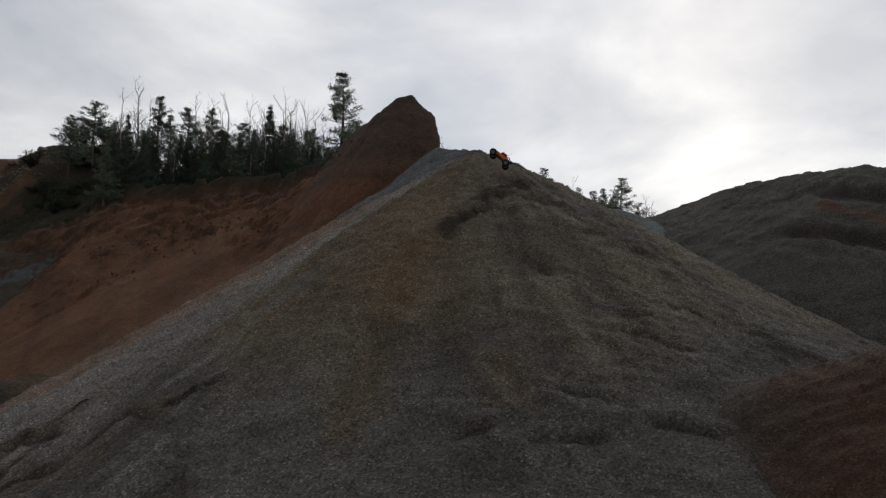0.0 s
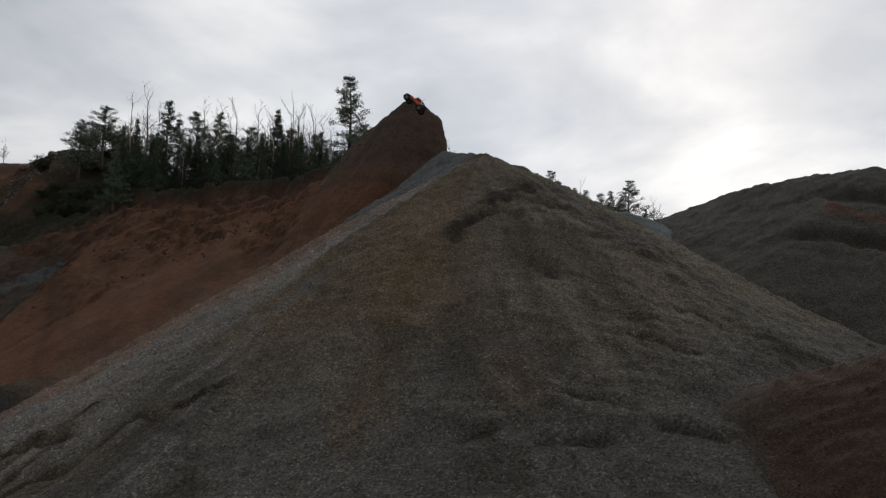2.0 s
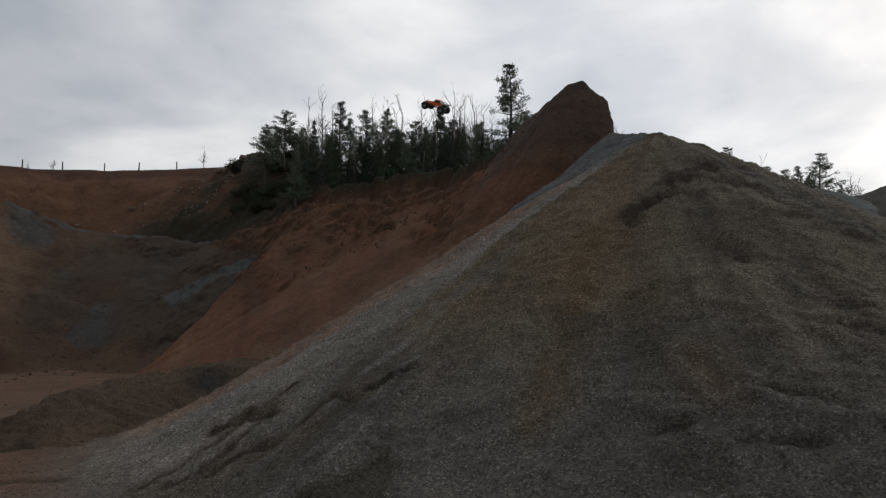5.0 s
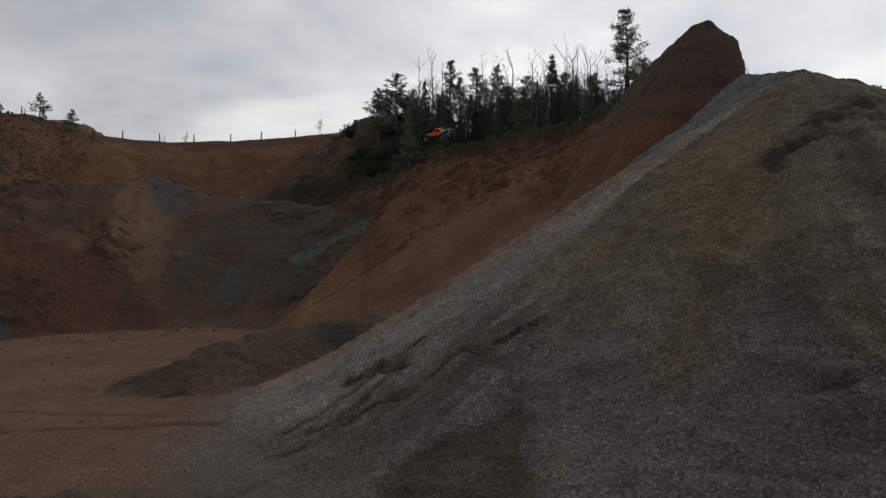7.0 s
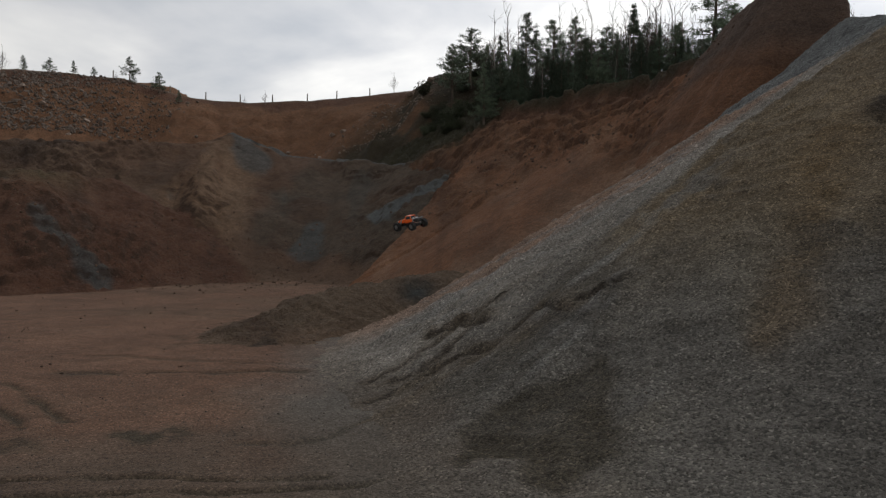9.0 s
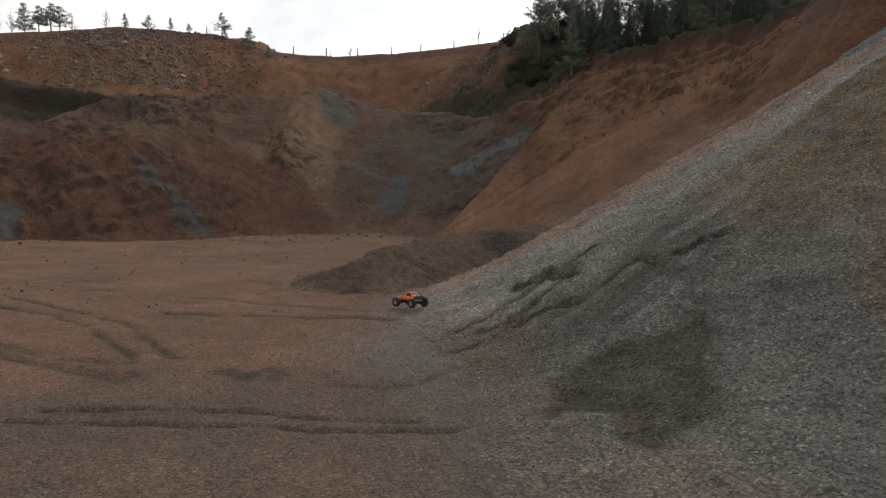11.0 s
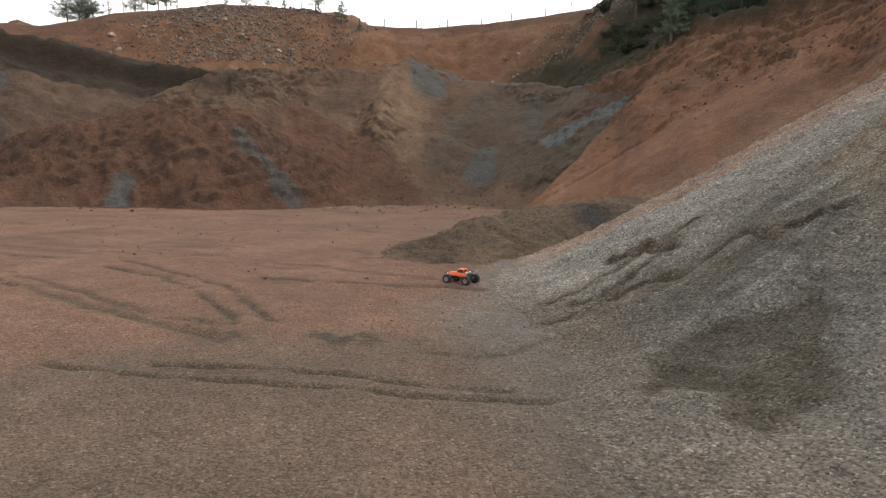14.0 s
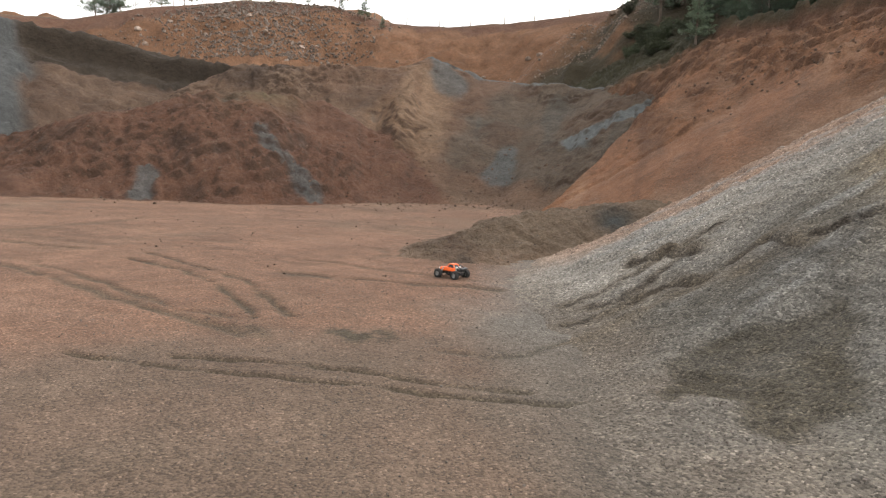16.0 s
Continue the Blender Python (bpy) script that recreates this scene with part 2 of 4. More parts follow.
def mixc(c, col, m):
    return c * (1 - m[..., None]) + np.array(col) * m[..., None]


def terrain(name, x0, x1, y0, y1, step, height, paint, material, low=-0.25, label="", category="", kind=""):
    """One sheet of earth over a rectangle, left out where it runs under the ground."""
    nx, ny = int((x1 - x0) / step) + 1, int((y1 - y0) / step) + 1
    x, y = np.meshgrid(np.linspace(x0, x1, nx), np.linspace(y0, y1, ny))
    z = height(x, y)
    gy, gx = np.gradient(z, (y1 - y0) / (ny - 1), (x1 - x0) / (nx - 1))
    col = paint(x, y, z, np.hypot(gx, gy))
    keep = z > low
    idx = np.arange(nx * ny).reshape(ny, nx)
    f = keep[:-1, :-1] | keep[1:, :-1] | keep[:-1, 1:] | keep[1:, 1:]
    quads = np.stack([idx[:-1, :-1][f], idx[:-1, 1:][f], idx[1:, 1:][f], idx[1:, :-1][f]], -1)
    used = np.unique(quads)
    back = np.full(nx * ny, -1)
    back[used] = np.arange(len(used))
    quads = back[quads]
    pts = np.stack([x, y, z], -1).reshape(-1, 3)[used]
    me = bpy.data.meshes.new(name)
    me.vertices.add(len(pts))
    me.vertices.foreach_set("co", pts.ravel().astype(np.float32))
    me.loops.add(quads.size)
    me.polygons.add(len(quads))
    me.loops.foreach_set("vertex_index", quads.ravel().astype(np.int32))
    me.polygons.foreach_set("loop_start", np.arange(0, quads.size, 4, dtype=np.int32))
    me.polygons.foreach_set("use_smooth", np.ones(len(quads), dtype=bool))
    me.update(calc_edges=True)
    at = me.color_attributes.new("soil", "FLOAT_COLOR", "POINT")
    rgba = np.ones((len(pts), 4), dtype=np.float32)
    rgba[:, :3] = np.clip(col.reshape(-1, 3)[used], 0, 1)
    at.data.foreach_set("color", rgba.ravel())
    me.materials.append(material)
    ob = new(name, me)
    return tagged(ob, label, category, "", kind)


GREY, DARKGREY, BLUE = (0.116, 0.106, 0.091), (0.055, 0.051, 0.046), (0.10, 0.108, 0.106)
TAN, BROWN, RED, DARK = (0.122, 0.080, 0.053), (0.080, 0.046, 0.028), (0.174, 0.085, 0.046), (0.036, 0.028, 0.021)
OCHRE, PINK = (0.134, 0.097, 0.056), (0.136, 0.077, 0.050)

# ridge lines, metres
PILE = [(-0.15, 14.5, 5.52), (0.0, 13.6, 5.30), (0.59, 10.98, 4.48)]
PEAK = [(-0.20, 16.6, 6.95), (-0.60, 16.8, 7.40), (-0.82, 16.9, 7.68), (-1.20, 17.1, 7.70), (-1.42, 17.25, 7.50), (-2.46, 18.84, 7.32), (-3.3, 20.2, 6.9)]
CLIFF = [(18.0, 22.0, 4.6), (9.0, 25.5, 5.2), (3.5, 25.0, 5.7), (0.2, 22.0, 6.1), (-2.2, 20.4, 6.5), (-3.76, 20.66, 6.52), (-5.51, 22.33, 6.57), (-7.91, 23.72, 6.74), (-11.17, 24.58, 6.71), (-13.3, 27.2, 7.5), (-15.4, 30.6, 8.9)]
RIGHT_HEAP = [(6.48, 19.97, 4.89), (8.02, 17.22, 5.30), (8.72, 15.75, 5.30), (9.35, 14.19, 5.08), (10.58, 12.6, 4.38)]
REAR_HEAP = [(2.0, 18.0, 5.0), (3.31, 17.69, 4.86), (4.46, 17.44, 4.74), (6.2, 18.5, 4.5)]
RED_HEAP = [(2.93, 5.33, 1.22), (3.4, 4.94, 1.37), (3.78, 4.66, 1.30)]
DIRT = [(-13.6, 24.6, 4.9), (-17.4, 24.85, 4.66), (-22.6, 23.22, 5.31), (-24.85, 22.36, 6.35), (-25.32, 20.3, 5.6), (-27.74, 16.93, 5.42), (-29.09, 14.54, 5.31)]
FRONT = [(-27.16, 4.79, 1.69), (-24.48, 7.36, 2.61), (-23.5, 10.0, 3.37), (-22.77, 11.53, 3.48), (-22.6, 14.5, 3.6)]
SPUR = [(-24.6, 21.2, 5.75), (-22.6, 18.8, 4.3), (-20.7, 16.9, 2.95), (-19.2, 15.4, 1.7), (-17.8, 13.9, 0.5)]
TERRACE = [(-33.55, 16.81, 5.56), (-37.76, 11.81, 6.63), (-39.63, 8.7, 7.19), (-39.91, 5.34, 7.53), (-40.5, 0.0, 7.6)]
BACK = [(-16.6, 34.0, 10.0), (-19.15, 35.28, 11.12), (-22.51, 37.99, 12.17), (-25.05, 41.13, 12.18), (-29.68, 42.91, 12.54), (-34.35, 41.92, 12.45),
        (-40.24, 37.82, 11.97), (-43.9, 34.6, 12.2), (-47.5, 32.0, 13.5), (-51.35, 26.0, 13.44), (-55.22, 19.47, 12.16), (-58.62, 15.23, 11.03), (-62.0, 2.0, 10.5), (-62.0, -20.0, 10.5)]
MIDDLE = [(-7.25, 6.8, 0.40), (-7.3, 7.6, 0.60), (-7.15, 8.6, 0.66), (-6.75, 9.8, 0.80), (-5.9, 10.6, 0.86)]


# ---- the large structure ----
RUTS = [[(-5.3, 1.15), (-4.63, 1.53), (-4.21, 1.84), (-3.83, 2.12), (-3.43, 2.4), (-3.18, 2.57), (-2.95, 2.74), (-2.73, 2.9), (-2.5, 3.2)], [(-4.8, 1.68), (-4.45, 1.96), (-4.21, 2.19), (-3.82, 2.45), (-3.47, 2.6), (-3.13, 2.8), (-2.9, 3.0)],
        [(-7.19, 3.84), (-6.56, 4.17), (-6.04, 4.55), (-5.55, 4.85), (-5.1, 5.16)], [(-9.0, 2.8), (-7.82, 3.0), (-6.57, 2.87), (-5.88, 2.69), (-5.46, 2.58)],
        [(-9.41, 3.15), (-8.13, 3.2), (-6.91, 3.28), (-5.93, 2.99), (-5.33, 2.87)], [(-9.9, 1.35), (-9.23, 1.5), (-8.1, 1.78), (-7.0, 1.88), (-6.07, 2.03), (-5.44, 2.18), (-5.04, 2.31)],
        [(-9.33, 1.84), (-7.74, 2.05), (-6.18, 2.17), (-5.57, 2.39)], [(-12.83, 2.14), (-12.99, 2.8), (-13.6, 3.85), (-14.16, 4.86)],
        [(-11.57, 1.92), (-10.65, 2.26), (-10.12, 2.67)], [(-12.18, 2.24), (-11.42, 2.74)],
        [(-3.84, 3.15), (-3.57, 3.27), (-3.44, 3.53), (-3.47, 4.1), (-3.38, 4.41)], [(-7.8, 4.6), (-6.5, 5.0), (-5.6, 5.3)], [(-8.2, 6.1), (-7.5, 5.6), (-7.4, 5.2), (-7.9, 4.9)]]
# width of each rut and how strongly it is pressed in
RUT_KIND = [(0.030, 1.0), (0.028, 1.0), (0.075, 0.8), (0.055, 0.95), (0.05, 0.9), (0.075, 0.8), (0.06, 0.8), (0.16, 0.7), (0.06, 0.9), (0.05, 0.7), (0.06, 0.55), (0.06, 0.5), (0.09, 0.4)]
DAMP = [[(-4.95, 2.74), (-4.91, 3.03), (-4.67, 3.08), (-4.46, 3.25), (-4.26, 3.03), (-4.46, 2.82), (-4.73, 2.7)], [(-5.97, 2.09), (-5.75, 2.37), (-5.11, 2.49), (-4.78, 2.35), (-5.02, 2.12), (-5.45, 2.01)]]


def rut_depth(x, y):
    z, dark = np.zeros(x.shape), np.zeros(x.shape)
    for i, r in enumerate(RUTS):
        w, deep = RUT_KIND[i]
        b = deep * band(x, y, r, w, 0.7, i) * smooth(fbm(x, y, 0.5, 300 + i, 4, 0.65), -0.5, 0.1)
        z += -0.032 * b + 0.007 * band(x, y, r, w * 2.6, 0.8, i + 20)
        dark = np.maximum(dark, b)
    return z, dark


def build_ground():
    def h(x, y):
        z = 0.02 * fbm(x, y, 2.5, 3, 5) + 0.04 * fbm(x, y, 9, 8, 2) + 0.010 * fbm(x, y, 0.25, 13, 3)
        return z + rut_depth(x, y)[0]

    def c(x, y, z, g):
        n, n2 = fbm(x, y, 3.0, 21, 4), fbm(x, y, 0.5, 23, 4)
        col = np.ones(x.shape + (3,)) * np.array(PINK)
        col = mixc(col, TAN, smooth(n + 0.4 * n2, -0.2, 0.6) * 0.7)
        col = mixc(col, (0.085, 0.055, 0.037), smooth(fbm(x, y, 1.1, 27, 5, 0.6), 0.1, 0.6) * 0.45)
        # long faint wheel marks and scuffs across the far floor
        scuff = fbm(0.35 * x + 0.6 * y, 1.9 * y - 0.9 * x, 1.2, 28, 5, 0.62)
        col = mixc(col, (0.076, 0.046, 0.031), smooth(scuff, 0.22, 0.5) * 0.55 * smooth(-x, 5.0, 7.5))
        col = mixc(col, (0.165, 0.102, 0.070), smooth(-scuff, 0.2, 0.55) * 0.4)
        d = np.hypot(x - 0.59, y - 10.98)
        col = mixc(col, GREY, smooth(-d + 0.6 * n + 0.3 * n2 + 0.5 * smooth(x, -4.5, -1.5), -9.0, -7.9) * 0.9)
        near = smooth(-np.hypot(x + 2.2, y - 0.6) + 0.9 * n + 0.4 * n2, -4.2, -2.6)
        col = mixc(col, (0.082, 0.064, 0.048), near * 0.65)
        dark = rut_depth(x, y)[1]
        for i, p in enumerate(DAMP):
            dark = np.maximum(dark, (0.95, 0.6)[i] * blot(x, y, p, 0.12, i) * smooth(fbm(x, y, 0.16, 29, 4, 0.6), -0.35, 0.15))
        dark = np.maximum(dark, 0.95 * blot(x, y, PATCH, 0.13, 3))
        return mixc(col, (0.044, 0.036, 0.023), np.clip(dark, 0, 1) * 0.92)
    terrain("ground", -11, 2, -1.0, 8, 0.028, h, c, M_FLOOR, -9, "packed reddish gravel floor of the pit with wheel ruts", "ground", "structure")

    def far(x, y):
        inside = (x > -10.7) & (x < 1.7) & (y > -0.7) & (y < 7.7)
        return np.where(inside, -0.3, h(x, y) - 0.006)

    def far_c(x, y, z, g):
        n = fbm(x, y, 3.0, 21, 4)
        return mixc(np.ones(x.shape + (3,)) * np.array(PINK), TAN, smooth(n, -0.3, 0.5) * 0.7)
    terrain("ground", -46, 26, -30, 30, 0.15, far, c, M_FLOOR, -9, "reddish gravel floor of the pit", "ground", "structure")
    terrain("ground", -900, 900, -900, 900, 9.0, lambda x, y: 0 * x - 0.45, far_c, M_FLOOR, -9, "reddish gravel ground reaching to the horizon", "ground", "structure")


FLANK = [(0.42, 11.2), (0.30, 10.75), (0.0, 10.25), (-0.35, 9.85), (-0.92, 9.29), (-1.43, 8.57), (-1.85, 7.86), (-2.25, 7.23), (-2.62, 6.7), (-2.9, 6.2), (-3.2, 5.0)]
SCARPS = [[(0.0, 8.0), (0.22, 8.35), (0.49, 8.62), (0.85, 9.05), (1.14, 9.38)], [(0.5, 8.4), (0.95, 8.75), (1.4, 9.05)], [(1.4, 9.25), (1.7, 8.75), (1.97, 8.35), (2.5, 8.1)], [(1.95, 8.9), (2.4, 8.5), (2.9, 7.9)]]
CRACKS = [[(1.55, 6.02), (1.8, 6.06), (2.2, 5.9)], [(0.87, 5.16), (1.1, 5.12), (1.36, 5.02)], [(0.62, 4.72), (0.8, 4.68), (1.15, 4.7)], [(-3.81, 4.9), (-3.6, 5.1), (-3.49, 5.36), (-3.43, 5.54), (-3.32, 5.73)],
          [(-3.51, 4.85), (-3.39, 5.09), (-3.28, 5.26), (-2.9, 5.22)], [(-2.81, 5.46), (-2.68, 5.68), (-2.31, 5.44)], [(0.1, 4.75), (0.35, 4.85)], [(-4.1, 4.9), (-3.85, 5.4), (-3.6, 5.9)],
          [(-3.72, 4.44), (-3.59, 4.74), (-3.45, 5.0)], [(-3.98, 5.79), (-3.73, 5.87), (-3.29, 5.77)], [(-2.3, 5.6), (-1.9, 5.75)], [(-3.5, 5.9), (-3.1, 6.5)],
          [(2.3, 6.7), (2.55, 6.75), (2.7, 6.6)], [(1.75, 6.35), (2.0, 6.4)], [(1.5, 4.85), (1.9, 4.75)]]
# brown slumped strip that curls off the foot of the flank
CURL = [(-3.84, 3.15), (-3.57, 3.27), (-3.44, 3.53), (-3.47, 4.1), (-3.38, 4.41), (-3.25, 4.76), (-3.05, 5.05), (-2.7, 5.3)]
PATCH = [(-2.41, 3.47), (-2.56, 3.87), (-2.47, 4.37), (-2.23, 4.57), (-1.79, 4.78), (-1.64, 4.39), (-1.44, 3.86), (-1.46, 3.6), (-1.51, 3.21), (-1.68, 3.14), (-1.85, 3.3), (-1.95, 3.55), (-2.2, 3.52), (-2.25, 3.4)]


def build_gravel_pile():
    def h(x, y):
        z = heap(x, y, PILE, ([0, 0.5, 1], [0.95, 0.72, 0.605]), 0.10) + 0.09 * fbm(x, y, 2.2, 31, 5) + 0.05 * scallops(x, y, 1.1, 33, 4) + slips(x, y, 0.9, 39, 0.022)
        z = z + 0.05 * rills(x, y, PILE[-1], 5.0, 0.9, 37) + 0.035 * smooth(-x, 0.8, 2.2) * rills(x, y, PILE[-1], 7.0, 0.42, 49, 0.05)
        z = softmax0(z, 0.20 + 0.20 * smooth(x, -3.6, -1.6)) - 0.055 + 0.012 * fbm(x, y, 0.22, 35, 3)
        for i, l in enumerate(SCARPS):
            k = (0.6, 0.5, 0.3, 0.2)[i] * smooth(fbm(x, y, 0.3, 340 + i, 4, 0.6), -0.3, 0.3)
            z = z - k * 0.14 * band(x, y, [(px + 0.05, py - 0.12) for px, py in l], 0.09, 0.9, i) + k * 0.07 * band(x, y, [(px, py + 0.10) for px, py in l], 0.10, 0.9, i)
        for i, l in enumerate(CRACKS):
            z = z - 0.045 * band(x, y, l, 0.04, 0.9, i + 10) + 0.025 * band(x, y, [(px * 0.99, py + 0.06) for px, py in l], 0.045, 0.9, i + 10)
        z = z - 0.12 * np.exp(-(((x - 1.04) / 0.17) ** 2 + ((y - 7.15) / 0.2) ** 2))
        z = z + 0.04 * ridged(x, y, 0.35, 36, 3) * smooth(fbm(x, y, 1.4, 38, 3), 0.0, 0.4) * smooth(z, 0.1, 0.5)
        spill = smooth(x - np.interp(y, [p[1] for p in FLANK[::-1]], [p[0] for p in FLANK[::-1]]), -0.10, 0.05) * smooth(y, 7.0, 8.5) * smooth(-y, -10.9, -10.2)
        return z + 0.05 * spill - 0.05 * blot(x, y, PATCH, 0.25, 3) * (z > 0)

    def c(x, y, z, g):
        n, n2, n3 = fbm(x, y, 1.6, 41, 5), fbm(x, y, 0.5, 45, 4), fbm(x, y, 0.2, 47, 3)
        col = np.ones(x.shape + (3,)) * np.array(GREY)
        fx = np.interp(y, [p[1] for p in FLANK[::-1]], [p[0] for p in FLANK[::-1]])
        wide = 0.05 + 0.35 * smooth(-y, -8.8, -6.0)
        right = smooth((x - fx + 0.06 * n2 + 0.3 * (n + n2) * wide) / wide, -1.0, 1.0)
        up = smooth(z + 0.5 * n + 0.3 * n2, 0.7, 1.8)
        col = mixc(col, (0.130, 0.109, 0.080), right * up * 0.95)
        # the low skirt is darker than the flank, foot shade put into its colour
        col = mixc(col, (0.080, 0.074, 0.065), smooth(x + 0.5 * n, -1.5, -0.4) * (1 - up) * (0.55 + 0.3 * smooth(x, 0.5, 2.0)))
        streak = fbm(np.arctan2(x - 0.59, 10.98 - y) * 5.0, np.hypot(x - 0.59, y - 10.98) * 0.22, 0.7, 48, 5, 0.6)
        col = mixc(col, (0.062, 0.054, 0.042), right * smooth(streak, 0.12, 0.5) * 0.6)
        col = mixc(col, (0.130, 0.112, 0.082), right * smooth(-streak, 0.2, 0.5) * 0.45)
        col = mixc(col, OCHRE, right * smooth(z + 0.3 * n, 1.2, 2.0) * smooth(-x + 0.4 * n2 + 0.4 * n, -1.0, 0.2) * 0.65)
        col = mixc(col, (0.12, 0.078, 0.036), band(x, y, [(-0.3, 7.6), (-0.5, 6.96), (-0.65, 5.78), (-0.69, 4.85)], 0.26, 0.8, 4) * 0.5)
        col = mixc(col, (0.105, 0.068, 0.038), band(x, y, [(0.5, 5.6), (0.45, 5.1)], 0.2, 0.8, 5) * 0.5)
        # pale washed flank, pinkish where the sand of the bank has run into it
        col = mixc(col, (0.225, 0.203, 0.174), (1 - right) * smooth(y, 4.3, 5.8) * (0.8 + 0.2 * n2))
        col = mixc(col, (0.205, 0.124, 0.082), smooth(fx - x + 0.12 * n + 0.12 * n2 - 1.5 * smooth(-y, -8.6, -6.0), 0.28, 0.75) * smooth(y, 5.5, 8.0) * smooth(-y, -11.0, -10.0) * 0.8)
        col = mixc(col, (0.098, 0.104, 0.104), (1 - right) * smooth(y, 10.0, 11.0) * 0.9)
        col = mixc(col, DARKGREY, smooth(n2 + 0.6 * n + 0.3 * n3, 0.2, 0.75) * 0.5 * (0.4 + 0.6 * right))
        flow = rills(x, y, PILE[-1], 7.0, 0.42, 49, 0.05) + 0.4 * n3
        left = smooth(-x, 0.8, 2.2)
        col = mixc(col, (0.17, 0.163, 0.15), left * smooth(flow, 0.25, 0.8) * 0.6 * smooth(z, 0.2, 0.5))
        col = mixc(col, (0.068, 0.056, 0.042), left * smooth(-flow, 0.2, 0.5) * 0.32)
        col = mixc(col, (0.118, 0.090, 0.066), smooth(-z + 0.12 * n + 0.06 * n2, -0.22, 0.02) * 0.55)
        top = band(x, y, [(0.59, 10.98), (1.3, 9.6), (2.4, 8.3)], 0.5, 0.6, 6)
        col = mixc(col, (0.06, 0.055, 0.05), top * smooth(n2, -0.3, 0.5) * 0.8)
        # shade beneath the scarp lips is painted as a dark band
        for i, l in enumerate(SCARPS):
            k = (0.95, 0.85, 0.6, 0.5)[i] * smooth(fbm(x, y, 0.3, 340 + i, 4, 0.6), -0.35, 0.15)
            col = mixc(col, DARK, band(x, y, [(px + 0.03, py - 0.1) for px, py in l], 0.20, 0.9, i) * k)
        # brown soil beside the flank cracks; the shade inside every crack is painted dark
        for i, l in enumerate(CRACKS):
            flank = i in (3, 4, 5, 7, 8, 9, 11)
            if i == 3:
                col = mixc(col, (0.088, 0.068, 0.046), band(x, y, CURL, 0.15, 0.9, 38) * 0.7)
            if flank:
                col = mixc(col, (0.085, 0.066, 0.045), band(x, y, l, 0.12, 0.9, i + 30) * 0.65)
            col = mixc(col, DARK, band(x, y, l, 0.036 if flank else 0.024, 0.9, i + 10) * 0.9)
        right_edge = band(x, y, [(1.9, 8.9), (2.7, 7.9), (3.3, 7.0), (3.9, 6.2), (4.6, 5.4)], 0.22, 0.7, 9)
        col = mixc(col, (0.105, 0.096, 0.080), right_edge * 0.6)
        col = mixc(col, (0.04, 0.036, 0.026), blot(x, y, [(2.95, 6.55), (3.2, 6.75), (3.35, 6.3), (3.1, 6.1)], 0.12, 8) * 0.8)
        # shade inside the hollow is painted over its relief
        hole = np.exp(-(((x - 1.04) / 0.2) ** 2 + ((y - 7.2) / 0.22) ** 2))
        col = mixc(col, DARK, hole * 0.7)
        pt = blot(x, y, PATCH, 0.13, 3)
        return mixc(col, (0.042, 0.034, 0.022), np.clip(pt * (0.88 + 0.45 * n2 + 0.2 * n3), 0, 1))
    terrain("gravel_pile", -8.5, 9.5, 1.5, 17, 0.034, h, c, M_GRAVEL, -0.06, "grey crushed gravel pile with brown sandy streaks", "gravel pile")


